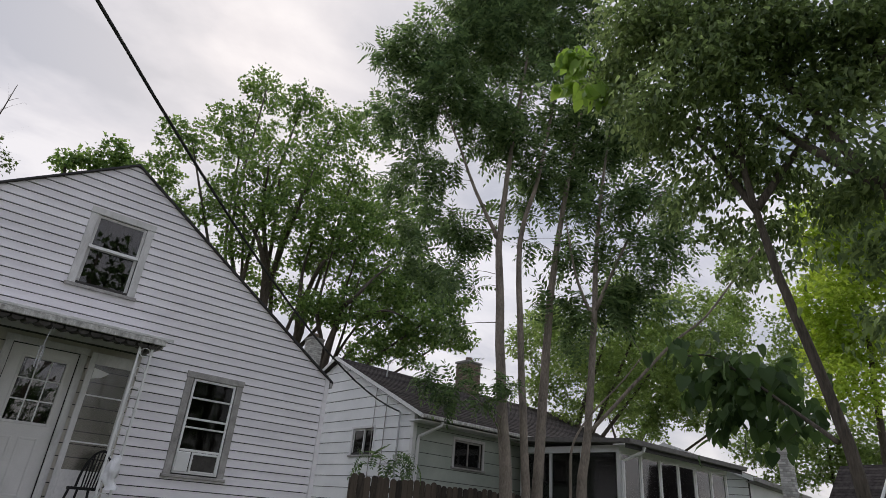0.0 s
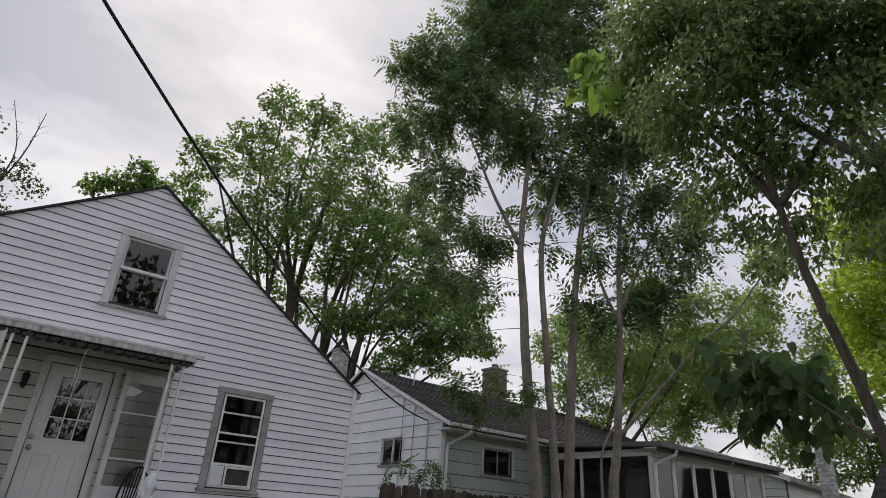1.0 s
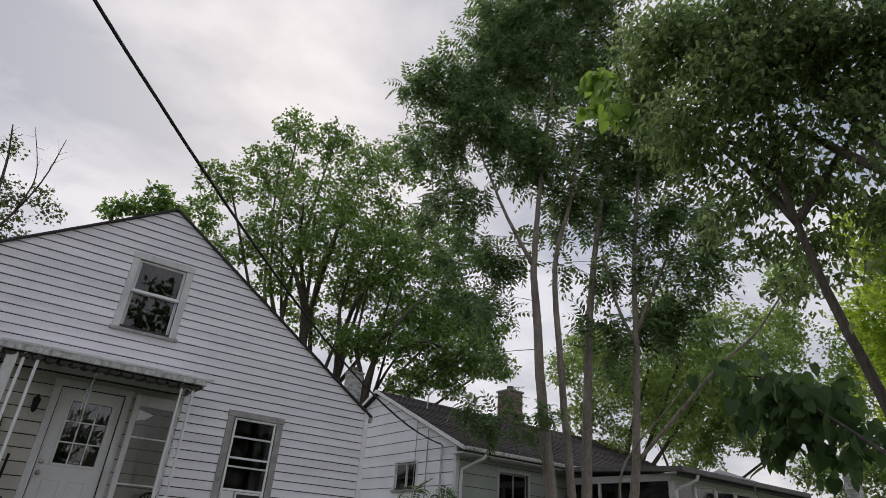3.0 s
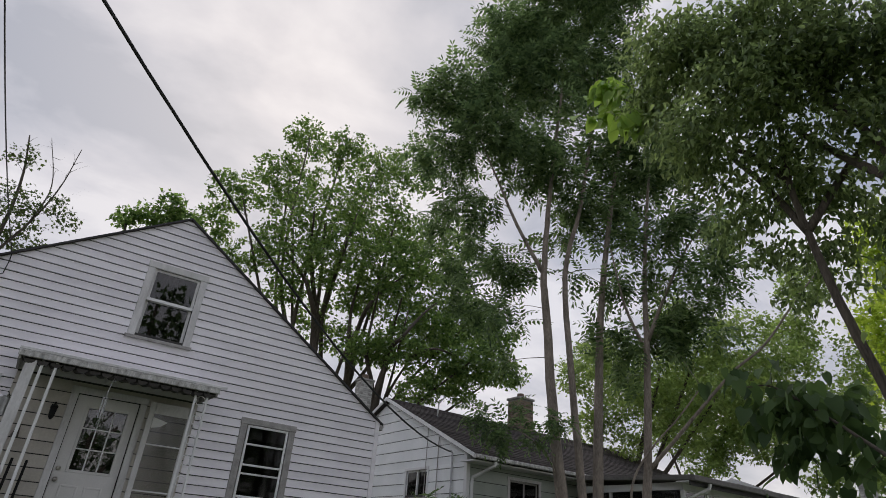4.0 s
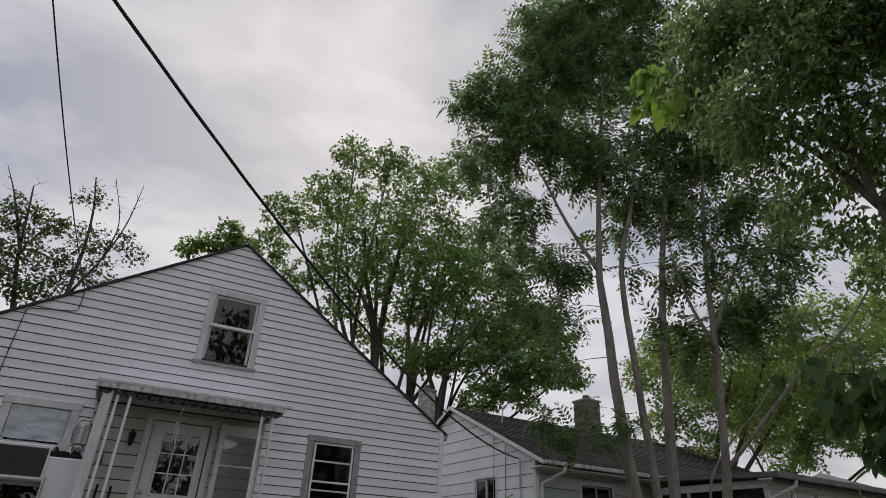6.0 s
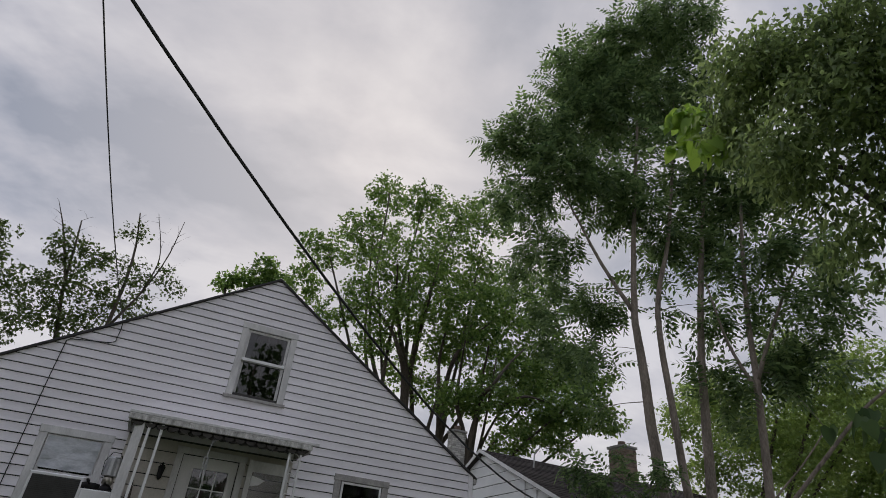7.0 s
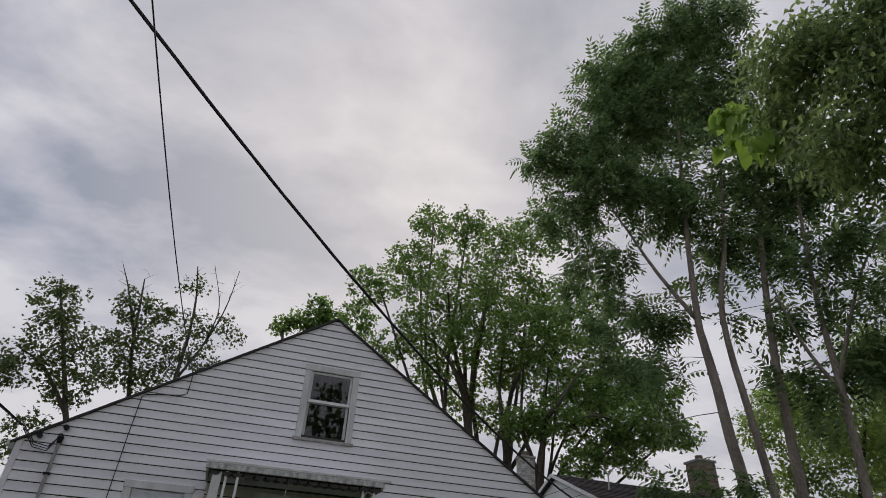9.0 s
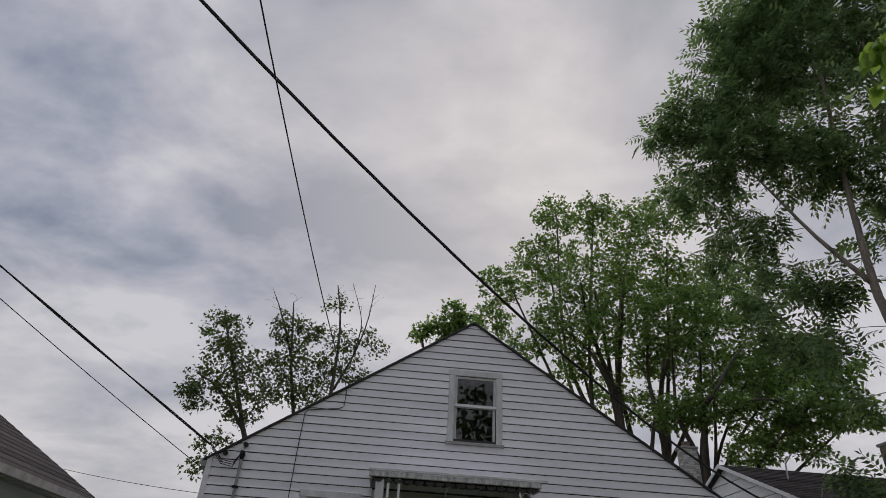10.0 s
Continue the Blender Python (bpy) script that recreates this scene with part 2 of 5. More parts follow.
L_CATALPA = leaf_material("catalpa_leaf", (0.022, 0.048, 0.02), (0.13, 0.21, 0.075), 0.38)
# lighter copy of the catalpa leaf: skylight through the leaves is coloured in
L_BRIGHT = leaf_material("skylit_catalpa_leaf", (0.15, 0.26, 0.05), (0.28, 0.42, 0.10), 0.5)
L_MULBERRY = leaf_material("mulberry_leaf", (0.03, 0.058, 0.027), (0.32, 0.42, 0.17), 0.53)
L_LIME = leaf_material("yellow_green_leaf", (0.16, 0.25, 0.04), (0.45, 0.58, 0.12), 0.55)
L_MID = leaf_material("garden_tree_leaf", (0.11, 0.18, 0.06), (0.29, 0.39, 0.13), 0.5)
L_BUD = leaf_material("thin_small_leaf", (0.03, 0.052, 0.02), (0.125, 0.175, 0.06), 0.35)


# ---- mesh helpers ----
def thing(name, base, label, category, group="", kind=""):
    ob = new(name)
    ob.empty_display_size = 0.1
    ob.location = base
    return tagged(ob, label, category, group, kind)


def root_of(ob):
    while ob.parent:
        ob = ob.parent
    return ob


def raw_mesh(name, verts, faces, material, smooth=False):
    me = bpy.data.meshes.new(name)
    me.from_pydata(verts, [], faces)
    if smooth:
        me.shade_smooth()
    me.materials.append(material)
    return me


def part(name, shape, material, parent, label="", smooth=False):
    """One mesh object under a thing or a part; shape: (verts, faces) in world metres."""
    base = root_of(parent).location
    verts = [(x - base.x, y - base.y, z - base.z) for x, y, z in shape[0]]
    ob = new(name, raw_mesh(name, verts, shape[1], material, smooth))
    ob.parent = parent
    return tagged(ob, label)


def solo(name, shape, material, label, category, group="", kind="", smooth=False):
    ob = new(name, raw_mesh(name, shape[0], shape[1], material, smooth))
    return tagged(ob, label, category, group, kind)


def join(*shapes):
    verts, faces = [], []
    for v, f in shapes:
        n = len(verts)
        verts += list(v)
        faces += [tuple(i + n for i in face) for face in f]
    return verts, faces


def prism(front, back):
    """Closed body between two loops with the same number of corners."""
    n = len(front)
    faces = [tuple(range(n)), tuple(range(2 * n - 1, n - 1, -1))]
    faces += [(i, n + i, n + (i + 1) % n, (i + 1) % n) for i in range(n)]
    return list(front) + list(back), faces


def box(x0, x1, y0, y1, z0, z1, edge=0.0):
    """A box whose front and back edges are taken off by edge."""
    e = min(edge, abs(x1 - x0) / 3, abs(y1 - y0) / 3, abs(z1 - z0) / 3)
    if not e:
        a = [(x0, y0, z0), (x1, y0, z0), (x1, y0, z1), (x0, y0, z1)]
        return prism(a, [(x, y1, z) for x, _, z in a])
    verts, faces = [], []
    rings = [(y0, e), (y0 + e, 0), (y1 - e, 0), (y1, e)]
    for y, s in rings:
        verts += [(x0 + s, y, z0 + s), (x1 - s, y, z0 + s), (x1 - s, y, z1 - s), (x0 + s, y, z1 - s)]
    faces = [(0, 1, 2, 3), (15, 14, 13, 12)]
    for r in range(3):
        for k in range(4):
            a, b = 4 * r + k, 4 * r + (k + 1) % 4
            faces.append((a, a + 4, b + 4, b))
    return verts, faces


def tube(points, radii, sides=6):
    """A tapering round limb along points."""
    pts = [Vector(p) for p in points]
    radii = [radii] * len(pts) if isinstance(radii, (int, float)) else [float(r) for r in radii]
    verts, faces = [], []
    side = None
    for i, p in enumerate(pts):
        way = (pts[min(i + 1, len(pts) - 1)] - pts[max(i - 1, 0)]).normalized()
        if side is None:
            side = way.cross(Vector((0.31, 0.87, 0.39))).normalized()
        side = (side - way * side.dot(way)).normalized()
        up = way.cross(side)
        for k in range(sides):
            a = 2 * math.pi * k / sides
            verts.append(tuple(p + radii[i] * (math.cos(a) * side + math.sin(a) * up)))
    for i in range(len(pts) - 1):
        for k in range(sides):
            a, b = i * sides + k, i * sides + (k + 1) % sides
            faces.append((a, b, b + sides, a + sides))
    faces += [tuple(range(sides - 1, -1, -1)), tuple(range((len(pts) - 1) * sides, len(pts) * sides))]
    return verts, faces


def frame_ring(x0, x1, z0, z1, w, y0, y1, wb=None, wt=None):
    """Four mitre-less bars round an opening: two upright, two across, as (left, right, bottom, top)."""
    wb, wt = wb or w, wt or w
    return [box(x0, x0 + w, y0, y1, z0, z1, 0.004), box(x1 - w, x1, y0, y1, z0, z1, 0.004),
            box(x0 + w, x1 - w, y0 + 0.002, y1, z0, z0 + wb, 0.004), box(x0 + w, x1 - w, y0 + 0.002, y1, z1 - wt, z1, 0.004)]


# ---- house building kit (local: x along the wall, y into it, z up) ----
def placed(shape, m):
    return [tuple(m @ Vector(v)) for v in shape[0]], shape[1]


def strip(za, zb, left, right, openings):
    """Pieces (z0, z1, xl0, xl1, xr0, xr1) of a wall strip between the ends left(z), right(z), cut round openings."""
    zs = sorted({za, zb, *(z for o in openings for z in o[2:] if za < z < zb)})
    done = []
    for a, b in zip(zs, zs[1:]):
        cuts = sorted((o[0], o[1]) for o in openings if o[2] < b - 1e-6 and o[3] > a + 1e-6)
        start = None
        for c0, c1 in cuts:
            if (left(a) if start is None else start) < c0:
                done.append((a, b, left(a) if start is None else start, left(b) if start is None else start, c0, c0))
            start = c1
        if start is None:
            done.append((a, b, left(a), left(b), right(a), right(b)))
        elif start < right(b):
            done.append((a, b, start, start, right(a), right(b)))
    return [p for p in done if p[4] - p[2] > 0.01]


def wall_core(parent, m, left, right, z0, z1, openings, thick, material, name="wall", steps=()):
    """A thick wall, one body, with its openings cut through."""
    zs = sorted({z0, z1, *steps})
    loops = [[(left(z), z) for z in zs[::-1]] + [(right(z), z) for z in zs]]
    loops += [[(a, c), (b, c), (b, d), (a, d)] for a, b, c, d in openings]
    bm = bmesh.new()
    for loop in loops:
        vs = [bm.verts.new((x, 0, z)) for x, z in loop]
        for p, q in zip(vs, vs[1:] + vs[:1]):
            bm.edges.new((p, q))
    bmesh.ops.triangle_fill(bm, use_beauty=True, edges=bm.edges[:], normal=(0, -1, 0))
    made = bmesh.ops.extrude_face_region(bm, geom=bm.faces[:])
    bmesh.ops.translate(bm, vec=(0, thick, 0), verts=[g for g in made["geom"] if isinstance(g, bmesh.types.BMVert)])
    bmesh.ops.recalc_face_normals(bm, faces=bm.faces[:])
    bm.verts.index_update()
    shape = [tuple(v.co) for v in bm.verts], [tuple(v.index for v in f.verts) for f in bm.faces]
    bm.free()
    return part(name, placed(shape, m), material, parent)


def siding(parent, m, left, right, z0, z1, course, openings, material, lip=0.026, gap=0.012):
    """Every board a piece of its own, its lower edge standing proud and a shadow gap under it."""
    z = z0
    while z < z1 - 0.02:
        top = min(z + course, z1)
        for za, zb, l0, l1, r0, r1 in strip(z, top - 0.001, left, right, openings):
            zt = zb - (gap if zb > top - 0.002 else 0)
            if zt - za < 0.008:
                continue
            u = lambda q: -lip + (lip - 0.010) * (q - z) / course  # noqa: E731
            front = [(l0, u(za), za), (r0, u(za), za), (max(r1, l1 + 0.002), u(zt), zt), (l1, u(zt), zt)]
            part("siding_board", placed(prism(front, [(x, 0.001, q) for x, _, q in front]), m), material, parent)
        z = top


def casing(parent, m, x0, x1, z0, z1, w, material, proud=0.035, sill=True, head=None):
    head = head or w
    part("casing", placed(box(x0, x0 + w, -proud, 0.0, z0, z1 - head, 0.004), m), material, parent)
    part("casing", placed(box(x1 - w, x1, -proud, 0.0, z0, z1 - head, 0.004), m), material, parent)
    part("head_casing", placed(box(x0 - 0.01, x1 + 0.01, -proud - 0.006, 0.0, z1 - head, z1, 0.005), m), material, parent)
    if sill:
        part("sill", placed(box(x0 - 0.025, x1 + 0.025, -proud - 0.03, 0.0, z0 - 0.045, z0, 0.006), m), TRIM_GREY, parent)


def sash(parent, m, x0, x1, z0, z1, y, bar=0.045, glass=None, frame_mat=None, name="sash"):
    s = part(name, placed(join(*frame_ring(x0, x1, z0, z1, bar, y, y + 0.035)), m), frame_mat or TRIM, parent)
    pane = part("pane", placed(box(x0 + bar, x1 - bar, y + 0.014, y + 0.019, z0 + bar, z1 - bar), m), glass or GLASS, s)
    pane.visible_shadow = False
    return s


def slab(corners, down):
    """A plate under four corners."""
    return prism(corners, [(x, y, z - down) for x, y, z in corners])


# ---- ground ----
def ground_sheet():
    n, verts, faces = 40, [], []
    for j in range(n + 1):
        for i in range(n + 1):
            x, y = ((2 * i / n - 1) ** 3) * 1500, ((2 * j / n - 1) ** 3) * 1500
            verts.append((x, y, 0.03 * noise.noise((x * 0.2, y * 0.2, 0)) - 0.03))
    for j in range(n):
        for i in range(n):
            a = j * (n + 1) + i
            faces.append((a, a + 1, a + n + 2, a + n + 1))
    solo("ground", (verts, faces), GRASS, "mown green back lawn under the houses and trees", "lawn", kind="structure", smooth=True)


ground_sheet()

# ---- the white gabled house ----
HALF, EAVE, PEAK, DEEP = 4.0, 3.37, 6.0, 9.0
RISE = (PEAK - EAVE) / HALF
I4 = Matrix.Identity(4)
gable_l = lambda z: -HALF if z <= EAVE else -(PEAK - z) / RISE  # noqa: E731
gable_r = lambda z: HALF if z <= EAVE else (PEAK - z) / RISE  # noqa: E731
UP = (-0.40, 0.51, 3.89, 5.10)        # attic window, outside its casing
LOW = (1.565, 2.475, 1.53, 3.02)      # window beside the porch
LEFT = (-2.555, -1.655, 1.53, 3.01)   # window with the air conditioner
DOOR = (-0.81, 0.17, 0.90, 3.03)
OPEN = [(UP[0] + 0.1, UP[1] - 0.1, UP[2] + 0.05, UP[3] - 0.1), (LOW[0] + 0.1, LOW[1] - 0.1, LOW[2] + 0.05, LOW[3] - 0.1),
        (LEFT[0] + 0.1, LEFT[1] - 0.1, LEFT[2] + 0.05, LEFT[3] - 0.1), (DOOR[0] + 0.09, DOOR[1] - 0.09, 0.90, DOOR[3] - 0.09)]

house = thing("house", (0, 4.5, 0), "white gabled one-and-a-half-storey house with horizontal siding", "house")


def white_house():
    gable = wall_core(house, I4, gable_l, gable_r, 0.0, PEAK - 0.02, OPEN, 0.16, SHEATHING, "gable_wall", (EAVE,))
    under = [(-1.50, 0.86, 0.951, 3.11)]
    cut = [UP, LOW, LEFT]
    siding(gable, I4, gable_l, gable_r, 0.57, PEAK - 0.03, 0.127, cut + under, SIDING)
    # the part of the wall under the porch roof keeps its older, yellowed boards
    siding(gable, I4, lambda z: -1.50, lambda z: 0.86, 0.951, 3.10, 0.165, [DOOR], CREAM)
    part("foundation", box(-HALF, HALF, -0.012, 0.0, 0.0, 0.545), CONCRETE, house)
    for x in (-HALF - 0.03, HALF - 0.05):
        part("corner_board", box(x, x + 0.08, -0.036, 0.06, 0.5, EAVE + 0.02, 0.004), SIDING, house)
    for x0, x1, name in ((-HALF, -HALF + 0.16, "side_wall"), (HALF - 0.16, HALF, "side_wall")):
        part(name, box(x0, x1, 0.16, DEEP - 0.16, 0, EAVE), SIDING, house)
    back = wall_core(house, pose(0, DEEP, 0, 0, 0, 180), gable_l, gable_r, 0.0, PEAK - 0.02, [], 0.16, SIDING, "back_wall", (EAVE,))
    # unseen floors and partitions, added and coloured dark so the windows look unlit
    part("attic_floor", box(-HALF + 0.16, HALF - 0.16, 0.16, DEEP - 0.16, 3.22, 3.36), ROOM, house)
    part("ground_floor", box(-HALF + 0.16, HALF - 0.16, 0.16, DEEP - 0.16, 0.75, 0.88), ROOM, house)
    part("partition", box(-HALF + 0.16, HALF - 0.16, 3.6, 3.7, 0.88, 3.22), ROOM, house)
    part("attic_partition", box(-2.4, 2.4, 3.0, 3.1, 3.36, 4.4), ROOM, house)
    # roof: two slabs, black drip edge on the rakes
    over, up = 0.09, -0.045
    for s, name in ((-1, "roof_slope"), (1, "roof_slope")):
        e = HALF + over
        ze = PEAK - e * RISE
        top = [(0, -0.05, PEAK + up + 0.06), (s * e, -0.05, ze + up + 0.06), (s * e, DEEP + 0.1, ze + up + 0.06), (0, DEEP + 0.1, PEAK + up + 0.06)]
        part(name, slab(top if s > 0 else top[::-1], 0.035), SHINGLE, house)
        edge = [(0, -0.058, PEAK + up + 0.066), (s * e, -0.058, ze + up + 0.066), (s * e, -0.058, ze + up + 0.034), (0, -0.058, PEAK + up + 0.034)]
        part("drip_edge", prism(edge, [(x, -0.046, z) for x, _, z in edge]), BLACKEDGE, house)
        # boxed eave end
        x0, x1 = (HALF + 0.032, e) if s > 0 else (-e, -HALF - 0.032)
        part("eave_return", box(x0, x1, -0.05, DEEP, ze - 0.09, ze + 0.0, 0.006), TRIM_GREY, house)
        part("gutter", box(x0 + (0.062 if s > 0 else -0.062), x1 + (0.06 if s > 0 else -0.06), 0.02, DEEP, ze - 0.03, ze + 0.05, 0.01), TRIM, house)


white_house()


def house_windows():
    # attic window: double hung, storm frame, curtain behind
    w = part("attic_window", box(UP[0] + 0.1, UP[1] - 0.1, 0.10, 0.13, UP[2] + 0.05, UP[2] + 0.08), TRIM, house, "double-hung window with peeling white paint")
    casing(w, I4, UP[0], UP[1], UP[2], UP[3], 0.105, TRIM, 0.03, head=0.10)
    x0, x1, z0, z1 = UP[0] + 0.107, UP[1] - 0.107, UP[2] + 0.005, UP[3] - 0.105
    zm = 4.49
    sash(w, I4, x0, x1, zm - 0.02, z1, -0.004, 0.04)
    sash(w, I4, x0, x1, z0, zm + 0.02, 0.032, 0.045)
    part("storm_rail", box(x0, x1, -0.02, -0.006, zm - 0.02, zm + 0.025, 0.003), WHITE, w)
    folds = []
    for k in range(15):
        a = x0 - 0.05 + (x1 - x0 + 0.1) * k / 14
        folds.append((a, 0.24 + 0.03 * math.sin(k * 2.1)))
    front = [(x, y, z0 - 0.1) for x, y in folds] + [(x, y, z1 + 0.1) for x, y in reversed(folds)]
    n = len(folds)
    part("curtain", (front, [(k, k + 1, 2 * n - 2 - k, 2 * n - 1 - k) for k in range(n - 1)]), CURTAIN, w, "grey drawn curtain")
    # lower window beside the porch: storm frame with several rails, small air conditioner
    w = part("lower_window", box(LOW[0] + 0.1, LOW[1] - 0.1, 0.10, 0.13, LOW[2] + 0.05, LOW[2] + 0.07), TRIM, house, "worn double-hung window with a storm frame")
    casing(w, I4, *LOW, 0.105, TRIM_GREY, 0.032, head=0.095)
    x0, x1, z0, z1 = LOW[0] + 0.12, LOW[1] - 0.115, LOW[2] + 0.02, LOW[3] - 0.10
    sash(w, I4, x0, x1, z0, z1, -0.024, 0.035, glass=GLASS_DARK, frame_mat=WHITE, name="storm_frame")
    for z, hgt, y in ((2.62, 0.028, -0.028), (2.315, 0.03, -0.03), (2.19, 0.026, -0.028), (1.86, 0.035, -0.03)):
        part("sash_rail", box(x0 + 0.035, x1 - 0.035, y, y + 0.016, z, z + hgt, 0.004), WHITE if y < -0.029 else TRIM, w)
    # left window: plastic sheet over the upper half
    w = part("left_window", box(LEFT[0] + 0.1, LEFT[1] - 0.1, 0.10, 0.13, LEFT[2] + 0.05, LEFT[2] + 0.07), TRIM, house, "window covered with a wrinkled clear plastic sheet")
    casing(w, I4, *LEFT, 0.105, TRIM, 0.032, head=0.10)
    x0, x1, z0, z1 = LEFT[0] + 0.107, LEFT[1] - 0.107, LEFT[2] + 0.02, LEFT[3] - 0.102
    sash(w, I4, x0, x1, 2.42, z1, -0.01, 0.04)
    sash(w, I4, x0, x1, z0, 1.975, 0.035, 0.04)
    verts, faces, nx, nz = [], [], 24, 14
    for j in range(nz + 1):
        for i in range(nx + 1):
            x, z = x0 + 0.02 + (x1 - x0 - 0.04) * i / nx, 2.48 + (z1 - 2.50) * j / nz
            verts.append((x, -0.030 + 0.016 * noise.noise((x * 5, z * 13, 1.3)), z))
    for j in range(nz):
        for i in range(nx):
            a = j * (nx + 1) + i
            faces.append((a, a + 1, a + nx + 2, a + nx + 1))
    part("plastic_sheet", (verts, faces), PLASTIC, w, "wrinkled clear plastic sheet", smooth=True)


house_windows()


def front_door():
    d = part("door", box(DOOR[0] + 0.10, DOOR[1] - 0.10, 0.02, 0.06, 0.91, 1.94, 0.004), DOORPAINT, house, "closed white panelled door with nine glass lights")
    x0, x1 = DOOR[0] + 0.10, DOOR[1] - 0.10
    gx0, gx1, gz0, gz1 = -0.535, -0.04, 1.95, 2.77
    part("door_stile", box(x0, gx0 - 0.03, 0.02, 0.06, 1.94, DOOR[3] - 0.10), DOORPAINT, d)
    part("door_stile", box(gx1 + 0.03, x1, 0.02, 0.06, 1.94, DOOR[3] - 0.10), DOORPAINT, d)
    part("door_top_rail", box(gx0 - 0.03, gx1 + 0.03, 0.02, 0.06, gz1 + 0.03, DOOR[3] - 0.10), DOORPAINT, d)
    part("light_frame", join(*frame_ring(gx0 - 0.035, gx1 + 0.035, gz0 - 0.015, gz1 + 0.035, 0.035, 0.008, 0.06)), DOORPAINT, d)
    for k in (1, 2):
        x = gx0 + (gx1 - gx0) * k / 3
        part("muntin", box(x - 0.008, x + 0.008, 0.012, 0.03, gz0 + 0.02, gz1), WHITE, d)
        z = gz0 + 0.02 + (gz1 - gz0 - 0.02) * k / 3
        part("muntin", box(gx0, gx1, 0.014, 0.032, z - 0.008, z + 0.008), WHITE, d)
    for i in range(3):
        for j in range(3):
            a, b = gx0 + (gx1 - gx0) * i / 3 + 0.008, gx0 + (gx1 - gx0) * (i + 1) / 3 - 0.008
            c = gz0 + 0.02 + (gz1 - gz0 - 0.02) * j / 3 + 0.008
            e = gz0 + 0.02 + (gz1 - gz0 - 0.02) * (j + 1) / 3 - 0.008
            t = 0.002 * math.sin(3 * i + 5 * j)
            pane = part("pane", prism([(a, 0.032 + t, c), (b, 0.032 - t, c), (b, 0.032 + t, e), (a, 0.032 - t, e)], [(a, 0.037 + t, c), (b, 0.037 - t, c), (b, 0.037 + t, e), (a, 0.037 - t, e)]), GLASS_DOOR, d)
            pane.visible_shadow = False
    for x in (x0 + 0.13, x0 + 0.42):
        part("door_panel", join(*frame_ring(x, x + 0.22, 1.08, 1.78, 0.025, 0.010, 0.02)), DOORPAINT, d)
    knob = [(x0 + 0.055, 0.02 - k, 1.83) for k in (0.0, 0.03, 0.04, 0.055, 0.07, 0.075)]
    part("knob", tube(knob, [0.028, 0.012, 0.02, 0.032, 0.022, 0.004], 12), BRASS, d, "round nickel knob", smooth=True)
    part("deadbolt", tube([(x0 + 0.055, 0.02, 1.97), (x0 + 0.055, -0.005, 1.97), (x0 + 0.055, -0.008, 1.97)], [0.03, 0.028, 0.02], 12), BRASS, d, smooth=True)
    f = part("door_frame", box(DOOR[0], DOOR[0] + 0.09, -0.035, 0.0, 0.9, DOOR[3] - 0.09, 0.004), TRIM, house)
    part("jamb", box(DOOR[1] - 0.09, DOOR[1], -0.035, 0.0, 0.9, DOOR[3] - 0.09, 0.004), TRIM, f)
    part("head", box(DOOR[0] - 0.01, DOOR[1] + 0.01, -0.04, 0.0, DOOR[3] - 0.09, DOOR[3], 0.004), TRIM, f)
    # black strips stand in for the shadow in the door reveal
    for a, c, lo, hi in ((x0 - 0.009, x0 - 0.001, 0.91, DOOR[3] - 0.1), (x1 + 0.001, x1 + 0.009, 0.91, DOOR[3] - 0.1), (x0, x1, DOOR[3] - 0.099, DOOR[3] - 0.091)):
        part("weather_strip", box(a, c, -0.002, 0.05, lo, hi), BLACK, f)
    # storm door folded back against the wall
    x0, x1, z0, z1, y = 0.205, 0.82, 0.95, 2.99, -0.10
    s = part("storm_door", join(*frame_ring(x0, x1, z0, z1, 0.075, y, y + 0.03, wb=0.5, wt=0.16)), TRIM, house, "open white storm door folded back against the siding")
    pane = part("pane", box(x0 + 0.075, x1 - 0.075, y + 0.012, y + 0.016, z0 + 0.5, z1 - 0.16), glass_material("dusty_storm_glass", rough=0.12, clear=0.72, mirror=1.2), s)
    pane.visible_shadow = False
    for z in (2.40, 1.79):
        part("storm_rail", box(x0 + 0.075, x1 - 0.075, y + 0.004, y + 0.026, z, z + 0.02, 0.003), WHITE, s)
    tri = [(x0 + 0.08, y + 0.009, 2.63), (x0 + 0.20, y + 0.009, 2.66), (x0 + 0.29, y + 0.009, 2.735), (x0 + 0.08, y + 0.009, 2.78)]
    part("torn_sticker", prism(tri, [(x, y + 0.011, z) for x, _, z in tri]), WHITE, s, "torn white paper sticker")
    # wall lantern
    lx, lz = -0.95, 2.60
    lamp = part("wall_lantern", tube([(lx, -0.025, lz + 0.10), (lx, -0.05, lz + 0.14), (lx, -0.12, lz + 0.15), (lx, -0.13, lz + 0.12)], 0.012, 8), BLACK, house, "small black wall lantern")
    part("lantern_body", tube([(lx, -0.12, lz + 0.13), (lx, -0.12, lz + 0.10), (lx, -0.12, lz + 0.08), (lx, -0.12, lz - 0.04), (lx, -0.12, lz - 0.07)], [0.012, 0.05, 0.045, 0.032, 0.01], 6), BLACK, lamp)
    part("back_plate", box(lx - 0.035, lx + 0.035, -0.03, -0.022, lz, lz + 0.14, 0.004), BLACK, lamp)


front_door()


# ---- porch ----
PX0, PX1, PY = -1.53, 0.88, -0.95


